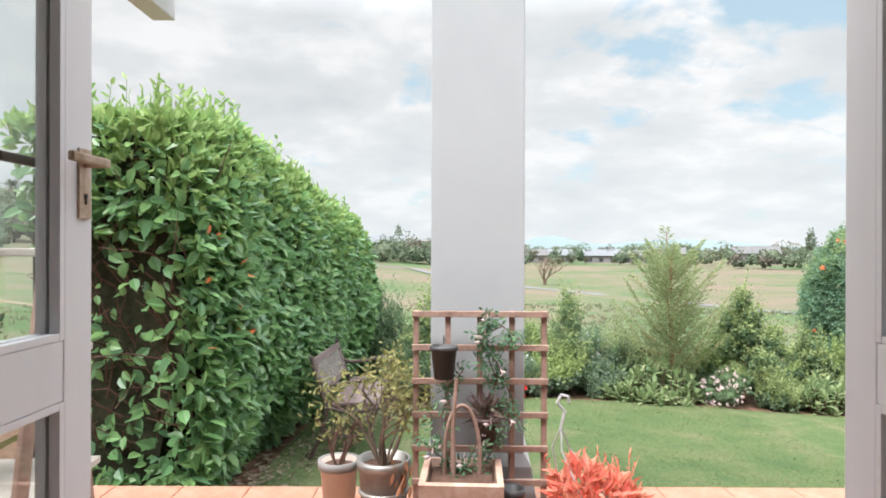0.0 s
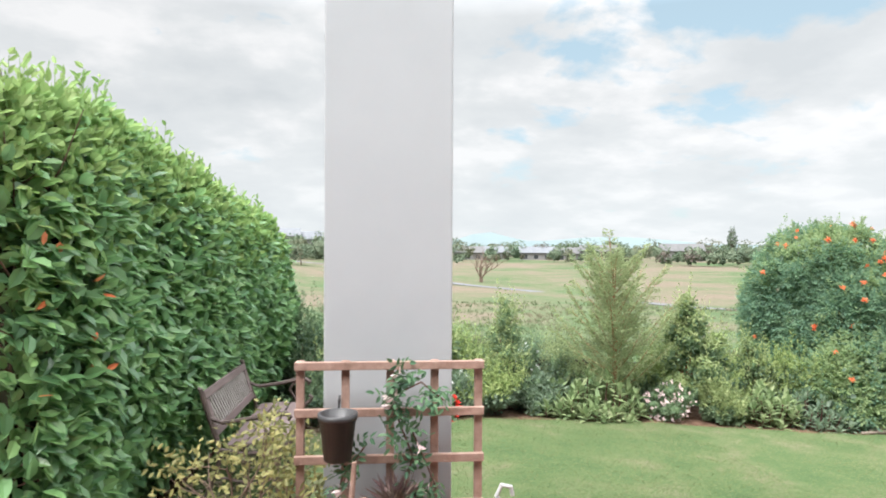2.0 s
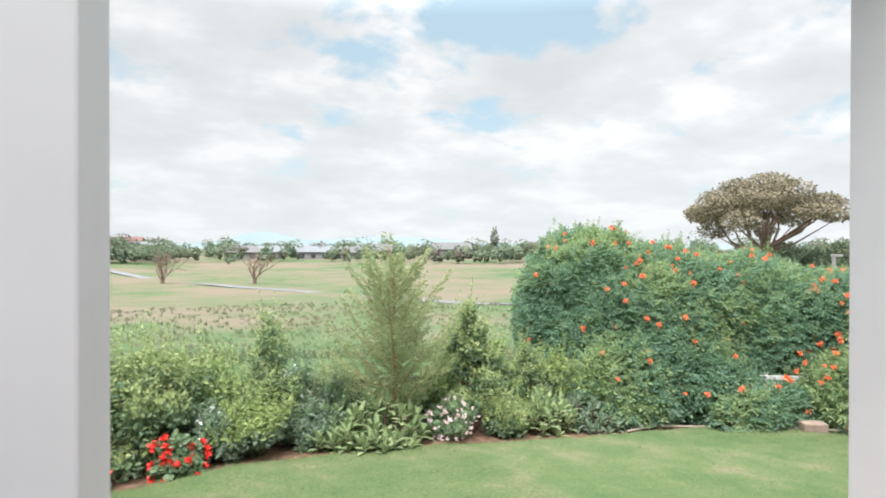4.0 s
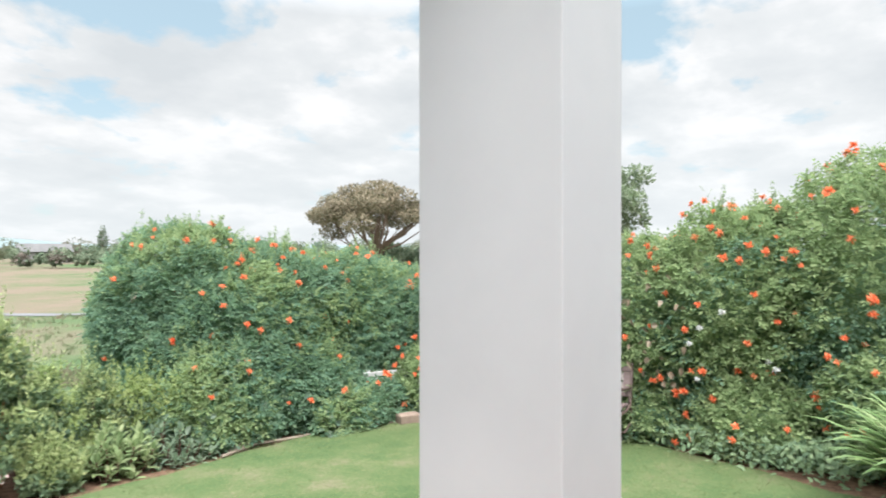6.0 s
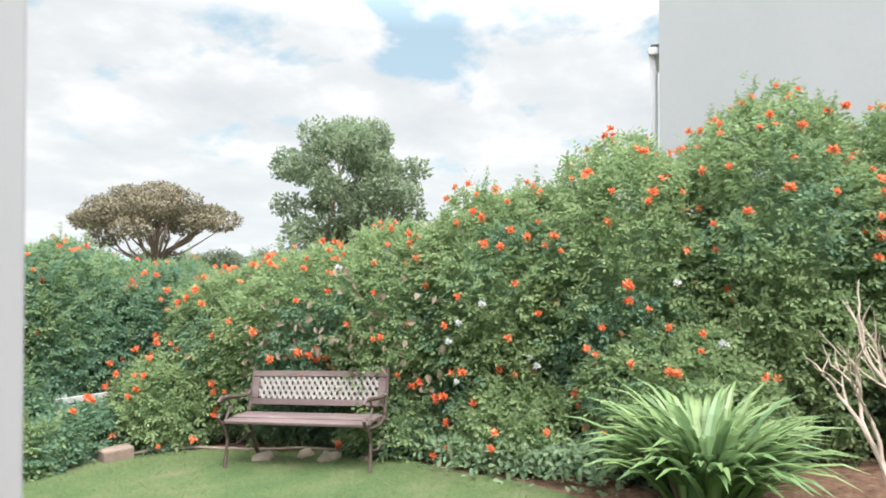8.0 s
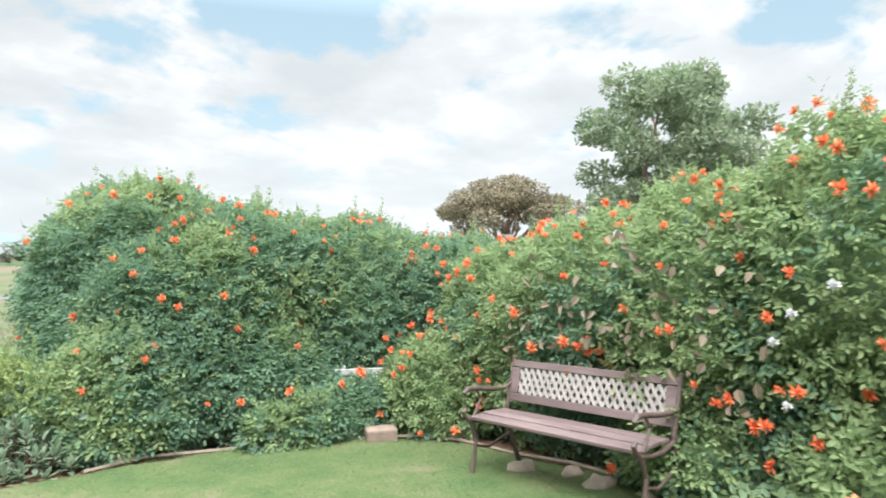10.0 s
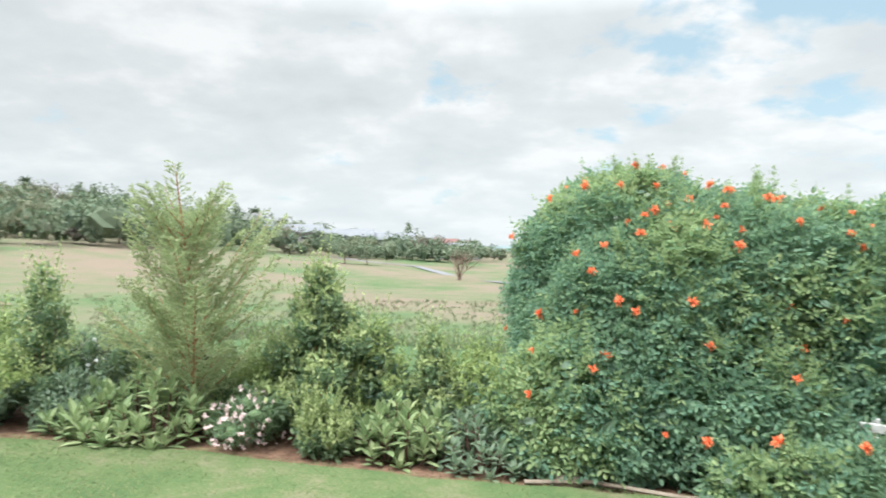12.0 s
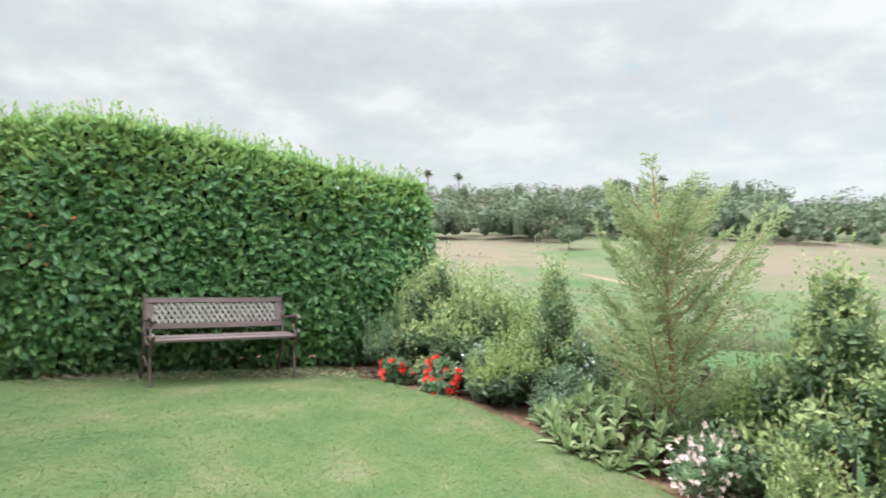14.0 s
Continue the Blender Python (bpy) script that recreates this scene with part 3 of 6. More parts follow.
def build_lawn():
    s = Shape()
    xs, rows = np.linspace(-1.15, 6.97, 110), 60
    verts = []
    for x in xs:
        y0, y1 = along(LAWN_NEAR, x), lawn_edge(x)
        for j in range(rows + 1):
            y = y0 + (y1 - y0) * j / rows
            verts.append((x, y, ground_z(x, y) + 0.02 + 0.012 * noise.noise(Vector((x * 2.5, y * 2.5, 0)))))
    faces = []
    for i in range(len(xs) - 1):
        for j in range(rows):
            a = i * (rows + 1) + j
            faces.append((a, a + rows + 1, a + rows + 2, a + 1))
    s.add(verts, faces)
    solid("lawn", s, TURF, "mown green lawn with straw-coloured dry patches", "lawn", "structure", smooth=True)
    g = Shape()
    n = 200000
    x = rng.uniform(-1.15, 6.97, n)
    lo, hi = np.interp(x, *zip(*LAWN_NEAR)), np.interp(x, *zip(*LAWN_FAR))
    y = lo + (hi - lo + 0.05) * rng.random(n)
    keep = y > 2.9 - 3 * (x > 2.9)
    x, y = x[keep], y[keep]
    z = 0.37 - 0.06 * (np.maximum(x, 1) - 1.4) + 0.04 * np.minimum(x - 1, 0) - 0.06 * (y - 4.4) + 0.018
    z += 0.012 * np.array([noise.noise(Vector((a * 2.5, b * 2.5, 0))) for a, b in zip(x, y)])
    p = np.stack([x, y, z], 1)
    tip = np.stack([rng.normal(0, 0.022, len(x)), rng.normal(0, 0.022, len(x)), rng.uniform(0.004, 0.015, len(x))], 1)
    a = rng.uniform(0, math.pi, len(x))
    w = np.stack([np.cos(a), np.sin(a), 0 * a], 1) * 0.0024
    tri = np.stack([p - w, p + w, p + tip], 1).reshape(-1, 3)
    g.v.append(tri)
    g.f += (np.arange(len(x))[:, None] * 3 + np.array([0, 1, 2])).tolist()
    solid("grass", g, L_GRASS, "short grass blades of the mown lawn", "grass", "stuff")


build_lawn()

# ---- house and verandah ----
FLOOR = 0.72


def build_house():
    wall = Shape()
    y0, y1, top = 0.2, 0.45, 2.95
    # the outer wall with the doorway cut through it
    wall.box((-1.96, 0.325, (FLOOR + top) / 2), (2.48, 0.25, top - FLOOR))
    wall.box((1.87, 0.325, (FLOOR + top) / 2), (2.1, 0.25, top - FLOOR))
    wall.box((0.05, 0.325, 2.86), (1.54, 0.25, 0.18))
    solid("wall_north", wall, PLASTER, "white plastered house wall with an open double doorway", "wall", "structure")
    for name, c, s in (("wall_west", (-3.1, -1.4, 1.83), (0.2, 3.2, 2.23)), ("wall_east", (2.82, -1.4, 1.83), (0.2, 3.2, 2.23)), ("wall_south", (-0.14, -2.9, 1.83), (5.72, 0.2, 2.23))):
        solid(name, Shape().box(c, s), PLASTER, "plain white inner wall of the room", "wall", "structure")
    solid("floor", Shape().box((-0.14, -1.3, FLOOR - 0.1), (6.1, 3.5, 0.2)), TERRACOTTA, "tiled floor of the room behind the doors", "floor", "structure")
    # runs past the outer wall: unseen overhang added to shade the verandah
    solid("ceiling", Shape().box((-0.14, -1.0, 3.0), (6.1, 4.0, 0.1)), PLASTER, "flat white ceiling of the room with an added unseen overhang", "ceiling", "structure")
    base = Shape().box((-0.1, 1.62, 0.48), (5.7, 2.34, 0.46))
    floor = solid("floor_1", base, MORTAR, "raised verandah floor of terracotta tiles", "floor", "structure")
    tile = Shape().box((0, 0, 0), (0.297, 0.293, 0.02), bevel=0.003).mesh("tile", TERRACOTTA)
    for i in range(19):
        for j in range(8):
            ob = new("tile", tile)
            ob.parent = floor
            ob.location = (-2.8 + 0.3 * i, 2.652 - 0.296 * j, FLOOR - 0.003 + 0.0015 * math.sin(i * 7 + j * 3))
    step = Shape().box((3.0, 1.4, 0.52), (0.5, 1.6, 0.12), bevel=0.015)
    solid("step", step, TERRACOTTA, "low terracotta step down to the lawn", "step", "structure")
    frame_ = Shape()
    for x in (-0.69, 0.79):
        frame_.box((x, 0.33, 1.74), (0.06, 0.3, 2.04), bevel=0.006)
    frame_.box((0.05, 0.33, 2.74), (1.54, 0.3, 0.06), bevel=0.006)
    solid("door_frame", frame_, GLOSS_PAINT, "white painted timber door frame", "trim", "structure")


build_house()


def build_column(at):
    ob = thing("column", (*at, FLOOR), "square white plastered verandah column with flared foot", "column", "verandah columns", turn=-3.5)
    part("shaft", Shape().box((0, 0, 1.25), (0.35, 0.35, 1.94), bevel=0.005), PLASTER, ob)
    foot = Shape()
    prof = [(0.178, 0.3), (0.2, 0.26), (0.225, 0.1), (0.235, 0.0)]
    verts, faces = [], []
    for r, z in prof:
        verts += [(-r, -r, z), (r, -r, z), (r, r, z), (-r, r, z)]
    for i in range(3):
        for k in range(4):
            a, b = i * 4 + k, i * 4 + (k + 1) % 4
            faces.append((a, a + 4, b + 4, b))
    faces += [(0, 1, 2, 3), (15, 14, 13, 12)]
    part("plinth", foot.add(verts, faces), PLASTER, ob)
    return ob


first = build_column((0.14, 2.53))
copy_thing(first, pose(2.448, 2.41, FLOOR, 0, 0, -3.07))
lintel = Shape().box((0, 0, 0), (6.2, 0.2, 0.16), bevel=0.01)
tagged(new("roof_beam", lintel.mesh("roof_beam", GLOSS_PAINT)), "white painted beam lying across the column tops", "beam").matrix_basis = pose(0.6, 2.5, 3.02, 0, 0, -3.5)
beam = Shape().box((0, -1.14, 0), (0.1, 2.28, 0.13), bevel=0.01)
tagged(new("roof_beam", beam.mesh("roof_beam", GLOSS_PAINT)), "white painted roof beam with a cut end", "beam").location = (-1.22, 2.75, 2.84)


def build_door_leaf(hinge_x):
    """A glazed door leaf standing open at a right angle."""
    ob = thing("door", (hinge_x, 0.5, FLOOR), "open white painted glazed door with lock rail", "door", "double doors")
    w, h, t = 0.66, 1.98, 0.042
    stile = 0.085
    part("stile", Shape().box((0, stile / 2, h / 2 + 0.01), (t, stile, h), bevel=0.004), GLOSS_PAINT, ob)
    part("stile", Shape().box((0, w - stile / 2, h / 2 + 0.01), (t, stile, h), bevel=0.004), GLOSS_PAINT, ob)
    for z, hh in ((h - 0.05, 0.1), (0.855, 0.105), (0.11, 0.2)):
        part("rail", Shape().box((0, w / 2, z), (t - 0.002, w - 2 * stile, hh), bevel=0.003), GLOSS_PAINT, ob)
    for z0, z1 in ((0.21, 0.802), (0.908, 1.88)):
        part("pane", Shape().box((0, w / 2, (z0 + z1) / 2), (0.005, w - 2 * stile, z1 - z0)), GLASS, ob, "clear glass").visible_shadow = False
        bead = Shape()
        for sx in (-1, 1):
            for y in (stile + 0.006, w - stile - 0.006):
                bead.box((sx * 0.012, y, (z0 + z1) / 2), (0.018, 0.012, z1 - z0))
            for z in (z0 + 0.006, z1 - 0.006):
                bead.box((sx * 0.012, w / 2, z), (0.018, w - 2 * stile - 0.026, 0.012))
        part("glazing_bead", bead, GLOSS_PAINT, ob)
    return ob, w, t


left_door, leaf_w, leaf_t = build_door_leaf(-0.668)
for sx in (1, -1):
    plate = Shape().box((sx * 0.0235, leaf_w - 0.03, 1.18), (0.005, 0.036, 0.125), bevel=0.001)
    lock = part("lock_plate", plate, BRASS, left_door, "aged brass lock plate")
    key = Shape().lathe((0, 0, 0), [(0.0045, 0), (0.0045, 0.002)], 12)
    key.box((0, -0.008, 0.001), (0.004, 0.014, 0.002))
    k = part("keyhole", key, DARK_METAL, lock)
    k.matrix_basis = pose(sx * 0.0262, leaf_w - 0.03, 1.158, 90, 0, 90)
    lever = Shape().tube([(sx * 0.025, leaf_w - 0.03, 1.215), (sx * 0.06, leaf_w - 0.03, 1.215)], 0.007, 10)
    lever.box((sx * 0.06, leaf_w - 0.075, 1.217), (0.012, 0.115, 0.017), bevel=0.004)
    part("handle", lever, BRASS if sx > 0 else DARK_METAL, left_door, "metal lever handle")
right_door, _, _ = build_door_leaf(0.762)


# ---- garden bench ----
def build_bench(at, turn, tilt, label):
    ob = thing("garden_bench", at, label, "bench", "garden benches")
    ob.matrix_basis = pose(*at, 0, tilt, turn)
    half = 0.6
    for y, z, tilt in ((0.04, 0.385, 2), (0.15, 0.39, 0), (0.26, 0.385, -3)):
        part("seat_slat", Shape().box((0, y, z), (2 * half - 0.03, 0.098, 0.022), pose(0, 0, 0, tilt), bevel=0.005), SLAT_WOOD, ob)
    lean = pose(0, 0.37, 0.43, -16)
    for z, h in ((0.252, 0.045), (0.03, 0.05)):
        part("back_rail", Shape().box(lean @ Vector((0, 0, z)), (2 * half - 0.03, 0.026, h), lean.to_3x3().to_4x4(), bevel=0.005), SLAT_WOOD, ob)
    for x in (-half + 0.05, half - 0.05):
        part("back_stile", Shape().box(lean @ Vector((x, 0, 0.141)), (0.06, 0.025, 0.168), lean.to_3x3().to_4x4(), bevel=0.004), SLAT_WOOD, ob)
    lat = Shape()
    x0, x1, z0, z1 = -half + 0.08, half - 0.08, 0.052, 0.232
    run = (z1 - z0) * 0.62
    for lay, sgn in ((0.004, 1), (-0.004, -1)):
        x = x0 - run
        while x < x1:
            a, b = (x, z0), (x + run, z1)
            if sgn < 0:
                a, b = (x + run, z0), (x, z1)
            cut = []
            for (ax, az), (bx, bz) in ((a, b), (b, a)):
                if ax < x0 or ax > x1:
                    lim = x0 if ax < x0 else x1
                    k = (lim - ax) / (bx - ax)
                    ax, az = lim, az + k * (bz - az)
                cut.append(Vector((ax, lay, az)))
            d = cut[1] - cut[0]
            if d.length > 0.02:
                ang = math.atan2(d.z, d.x)
                lat.box(lean @ ((cut[0] + cut[1]) / 2), (d.length, 0.006, 0.02), lean.to_3x3().to_4x4() @ Matrix.Rotation(-ang, 4, "Y"))
            x += 0.05
    part("lattice", lat, LATTICE, ob, "greyed diagonal lattice panel")
    for sx in (-1, 1):
        x = sx * (half - 0.012)
        leg = Shape()
        leg.tube([(x, -0.015, 0.0), (x, 0.02, 0.12), (x, 0.045, 0.25), (x, 0.0, 0.36), (x, -0.05, 0.4), (x, -0.065, 0.43), (x, -0.04, 0.445)], [0.016, 0.013, 0.013, 0.015, 0.014, 0.014, 0.012], 8)
        part("leg", leg, IRON, ob, "brown cast iron front leg with scroll")
        leg = Shape()
        leg.tube([(x, 0.46, 0.0), (x, 0.4, 0.14), (x, 0.345, 0.3), (x, 0.35, 0.4), (x, 0.4, 0.54), (x, 0.44, 0.66), (x, 0.452, 0.71), (x, 0.47, 0.715)], [0.017, 0.014, 0.014, 0.016, 0.015, 0.014, 0.014, 0.01], 8)
        part("leg", leg, IRON, ob, "brown cast iron back leg and post")
        sup = Shape().tube([(x, -0.03, 0.37), (x, 0.1, 0.345), (x, 0.22, 0.34), (x, 0.35, 0.37)], 0.013, 8)
        sup.tube([(x, 0.045, 0.2), (x, 0.16, 0.17), (x, 0.28, 0.2), (x, 0.375, 0.22)], 0.009, 8)
        part("side_brace", sup, IRON, ob)
        arm = Shape().tube([(x, 0.405, 0.55), (x, 0.33, 0.52), (x, 0.2, 0.535), (x, 0.06, 0.56), (x, -0.02, 0.565), (x, -0.05, 0.545), (x, -0.035, 0.525)], [0.012, 0.012, 0.014, 0.016, 0.016, 0.014, 0.01], 8)
        arm.tube([(x, 0.06, 0.55), (x, 0.1, 0.49), (x, 0.06, 0.43), (x, 0.02, 0.38)], 0.009, 8)
        part("armrest", arm, IRON, ob, "scrolled cast iron armrest")
    return ob


build_bench((-0.46, 4.88, 0.3), 91, 2.6, "weathered wood and iron bench half tucked into a clipped hedge")
build_bench((6.4, 3.87, 0.075), -92, -2.6, "weathered wood and iron bench before a flowering orange hedge")

# ---- clipped hedge ----


def build_hedge():
    ob = thing("hedge", (0, 0, 0), "tall clipped hedge of glossy green leaves with young shoots on top", "hedge")
    a, b = Vector((-1.46, 3.2)), Vector((-0.9, 7.1))
    run = (b - a).normalized()
    out = Vector((run.y, -run.x))
    length = (b - a).length

    def top(u):
        return 2.57 - 0.47 * smooth(0.15, 1.05, u) - 0.11 * (1 - smooth(0.0, 0.22, u))

    def place(u, v, d):
        """u along, v up (0 to 1), d out of the face."""
        p = a + run * (u * length)
        z0 = 0.31 - 0.05 * u
        z = z0 + v * (top(u) - z0)
        bulge = 0.09 * noise.noise(Vector((u * 5, v * 2.5, 3.0))) + 0.12 * math.sin(min(1, v * 1.1) * math.pi) - 0.1 * smooth(0.85, 1.0, v) - 0.12 * (1 - smooth(0.0, 0.2, v))
        bulge += 0.1 * (1 - smooth(0.1, 0.3, u))
        q = p + out * (bulge + d)
        return (q.x, q.y, z)

    # closed sheet behind the leaves, its dark colour stands in for inner shade
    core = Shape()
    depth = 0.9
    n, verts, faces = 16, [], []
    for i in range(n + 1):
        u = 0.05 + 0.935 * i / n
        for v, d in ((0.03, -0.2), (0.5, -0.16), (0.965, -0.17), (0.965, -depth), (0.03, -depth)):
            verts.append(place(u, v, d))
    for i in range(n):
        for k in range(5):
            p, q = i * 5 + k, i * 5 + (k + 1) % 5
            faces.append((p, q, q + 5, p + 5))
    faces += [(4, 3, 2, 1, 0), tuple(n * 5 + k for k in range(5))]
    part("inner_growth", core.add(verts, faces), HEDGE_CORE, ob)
    pts, nrm, kind = [], [], []
    for i in range(19000):
        u, v = rng.random(), rng.random() ** 0.9
        d = 0.05 - 0.2 * rng.random() ** 1.5
        pts.append(place(u, v, d))
        nrm.append((out.x, out.y, 0.25 + 0.9 * smooth(0.8, 1.0, v)))
        kind.append(v)
    for i in range(5200):
        u, w = rng.random(), rng.random()
        p = place(u, 0.97 + 0.05 * noise.noise(Vector((u * 14, w * 3, 0))) + 0.02 * rng.random(), -depth * w - 0.02)
        pts.append(p)
        nrm.append((0.2 * out.x, 0.2 * out.y, 1))
        kind.append(0.93 + 0.1 * rng.random())
    for i in range(2500):
        w, v = rng.random(), rng.random()
        if 0.14 < v < 0.72 and rng.random() < 0.84:
            continue
        p = Vector(place(0.0, v, -depth * w)) - Vector((run.x, run.y, 0)) * (0.03 - 0.22 * rng.random() ** 1.5)
        pts.append(p)
        nrm.append((-run.x, -run.y, 0.2))
        kind.append(v * 0.9)
    for i in range(2600):
        w, v = rng.random(), rng.random()
        p = Vector(place(1.0, v, -depth * w)) + Vector((run.x, run.y, 0)) * (0.04 - 0.2 * rng.random() ** 1.5)
        pts.append(p)
        nrm.append((run.x, run.y, 0.2))
        kind.append(v * 0.9)
    pts, nrm, kind = np.array([tuple(p) for p in pts]), np.array(nrm), np.array(kind)
    young = kind + rng.normal(0, 0.12, len(kind)) > 0.8
    for name, sel, m, le, up in (("foliage", ~young, L_HEDGE, 0.088, -0.25), ("young_foliage", young, L_HEDGE_TOP, 0.075, 0.5)):
        s = Shape()
        c = sel.sum()
        axis = nrm[sel] * 0.55 + unit(c) * 0.75 + np.array([0, 0, up])
        size = le * rng.uniform(0.65, 1.3, c)
        s.leaves(pts[sel], axis, nrm[sel] + unit(c) * 0.55 + np.array([0, 0, 0.7]), size, size * 0.6, droop=0.14, fold=0.2)
        part(name, s, m, ob)
    shoots, stems = Shape(), Shape()
    for i in range(430):
        u = rng.random()
        foot = Vector(place(u, 0.97, -depth * rng.random() ** 1.5 - 0.02))
        hgt = rng.uniform(0.06, 0.26)
        lean = Vector((rng.normal(0, 0.03), rng.normal(0, 0.03), hgt))
        stems.tube([foot, foot + lean], [0.003, 0.0015], 4)
        k = rng.integers(4, 8)
        t = np.linspace(0.3, 1.0, k)[:, None]
        p = np.array(foot) + t * np.array(lean)
        ax = unit(k) * 0.6 + np.array([0, 0, 0.7])
        shoots.leaves(p, ax, unit(k) + np.array([0, 0, 0.3]), rng.uniform(0.04, 0.07, k), rng.uniform(0.018, 0.032, k))
    part("shoot_leaves", shoots, L_HEDGE_TOP, ob)
    part("shoot_stems", stems, L_HEDGE_TOP, ob)
    for i in range(230):
        v, w = rng.uniform(0.05, 0.9), rng.random()
        p = Vector(place(0.0, v, -depth * w * 0.9)) + Vector((run.x, run.y, 0)) * rng.uniform(0.1, 0.35)
        q = p + Vector((rng.normal(-0.05, 0.12), rng.normal(-0.12, 0.08), rng.normal(0.15, 0.15)))
        twig = Shape().tube([p, (p + q) / 2 + Vector((0, 0, rng.normal(0, 0.04))), q], [0.006, 0.004, 0.002], 5)
        part("twig", twig, TWIG, ob)
    old = Shape()
    k = 14
    p = np.array([place(rng.random() * 0.2, rng.uniform(0.4, 0.8), 0.06) for _ in range(k)])
    old.leaves(p, unit(k) + np.array([0.3, -0.3, -0.3]), unit(k), 0.06, 0.03)
    part("red_leaves", old, P_ORANGE, ob, "a few turned red-orange leaves")


build_hedge()

# ---- flowering orange hedge ----


def flower_mesh(name, material, petals=16, length=0.05, width=0.016):
    s = Shape()
    d = unit(petals) + np.array([0, 0, 0.55])
    s.leaves(0.006 * unit(petals), d, unit(petals), rng.uniform(0.7, 1.15, petals) * length, width, droop=-0.15)
    return s.mesh(name, material)


ORANGE_HEADS = [flower_mesh("flower", P_ORANGE, 36, 0.043, 0.016) for _ in range(3)]
SMALL_HEADS = [flower_mesh("flower", P_ORANGE, 20, 0.036, 0.015) for _ in range(2)]
WHITE_HEAD = flower_mesh("flower", P_WHITE, 60, 0.04, 0.018)


def blooms(parent, p, n, meshes, lift=0.05, lo=0.7, hi=1.2, label=""):
    for i, (a, d) in enumerate(zip(p, n)):
        ob = new("flower", meshes[i % len(meshes)])
        ob.parent = parent
        ob.location = Vector(a) + Vector(d) * lift
        k = rng.uniform(lo, hi)
        ob.scale = (k, k, k)
        ob.rotation_euler = Vector((*d[:2], abs(d[2]) + 0.4)).to_track_quat("Z", "Y").to_euler()
        if label:
            tagged(ob, label)


def build_flower_hedge(name_label, masses, leaves, heads, light_share=0.3, broad=400, seed=1, spread=0.5):
    ob = thing("flowering_hedge", (0, 0, 0), name_label, "hedge", "orange flowering hedges")
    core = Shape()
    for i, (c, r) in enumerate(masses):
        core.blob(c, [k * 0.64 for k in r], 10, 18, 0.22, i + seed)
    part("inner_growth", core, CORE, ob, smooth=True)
    p, n = shell(masses, leaves, 0.26, land_z, 0.82, (-0.6, -0.6, 0.5), 0.075)
    # upward faces get more of the paler leaves: top light put into colour
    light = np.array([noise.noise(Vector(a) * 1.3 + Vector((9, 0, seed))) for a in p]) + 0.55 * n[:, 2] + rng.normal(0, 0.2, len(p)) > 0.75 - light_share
    for nm, sel, m in (("foliage", ~light, L_TECOMA), ("pale_lit_foliage", light, L_TECOMA_LIGHT)):
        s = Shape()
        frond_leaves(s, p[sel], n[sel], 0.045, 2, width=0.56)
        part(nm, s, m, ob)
    # longer sprays that break the outline
    spray = Shape()
    q, m_ = shell(masses, 260, 0.02, land_z)
    for a, d in zip(q, m_):
        if d[2] < -0.1:
            continue
        lean = d * 0.1 + np.array([0, 0, rng.uniform(0.02, 0.1)]) + rng.normal(0, 0.03, 3)
        t = np.linspace(0.0, 1.0, 5)[:, None]
        pts = a + t * lean
        frond_leaves(spray, pts, np.tile(d * 0.5 + np.array([0, 0, 0.4]), (5, 1)), 0.034, 2)
    # upright young stems, tapering like little firs, along the crest
    q, m_ = shell(masses, 500, 0.02, land_z)
    q = q[m_[:, 2] > 0.75][:46]
    for a in q:
        tall = rng.uniform(0.1, 0.26)
        lean = np.array([rng.normal(0, 0.03), rng.normal(0, 0.03), tall])
        for t in np.linspace(-0.2, 1.0, 8):
            k = 4
            frond_leaves(spray, np.tile(a + t * lean, (k, 1)), unit(k) * np.array([1, 1, 0.2]) + np.array([0, 0, 0.25]), 0.036 * (1.15 - 0.75 * t), 2)
    part("sprays", spray, L_TECOMA_LIGHT, ob)
    if broad:
        s = Shape()
        q, m_ = shell(masses, broad * 3, 0.1, land_z)
        sel = np.array([noise.noise(Vector(a) * 1.1 + Vector((0, 4, seed))) for a in q]) > 0.22
        sel &= q[:, 1] > 2.7
        free_leaves(s, q[sel], m_[sel], 0.085, 0.7, 0.4, -0.3, 0.6, 0.25)
        part("creeper_leaves", s, L_BROADLEAF, ob, "broad dull leaves of a creeper among the hedge")
    q, m_ = shell(masses, heads * 16, 0.03, land_z, coarse=0.075)
    face = (m_[:, 2] > -0.3) & ((m_[:, :2] * (np.array([3.5, 2.0]) - q[:, :2])).sum(1) + 2.5 * np.clip(m_[:, 2], 0, 1) > 0.3)
    face &= q[:, 1] > -0.9
    q, m_ = q[face], m_[face]
    keep = rng.random(len(q)) < spread + (1 - spread) * np.clip(m_[:, 2], 0, 1) ** 2
    q, m_ = q[keep][:heads], m_[keep][:heads]
    half = len(q) * 2 // 3
    blooms(ob, q[:half], m_[:half], ORANGE_HEADS, 0.09, 0.6, 1.15)
    blooms(ob, q[half:], m_[half:], SMALL_HEADS, 0.08)
    return ob


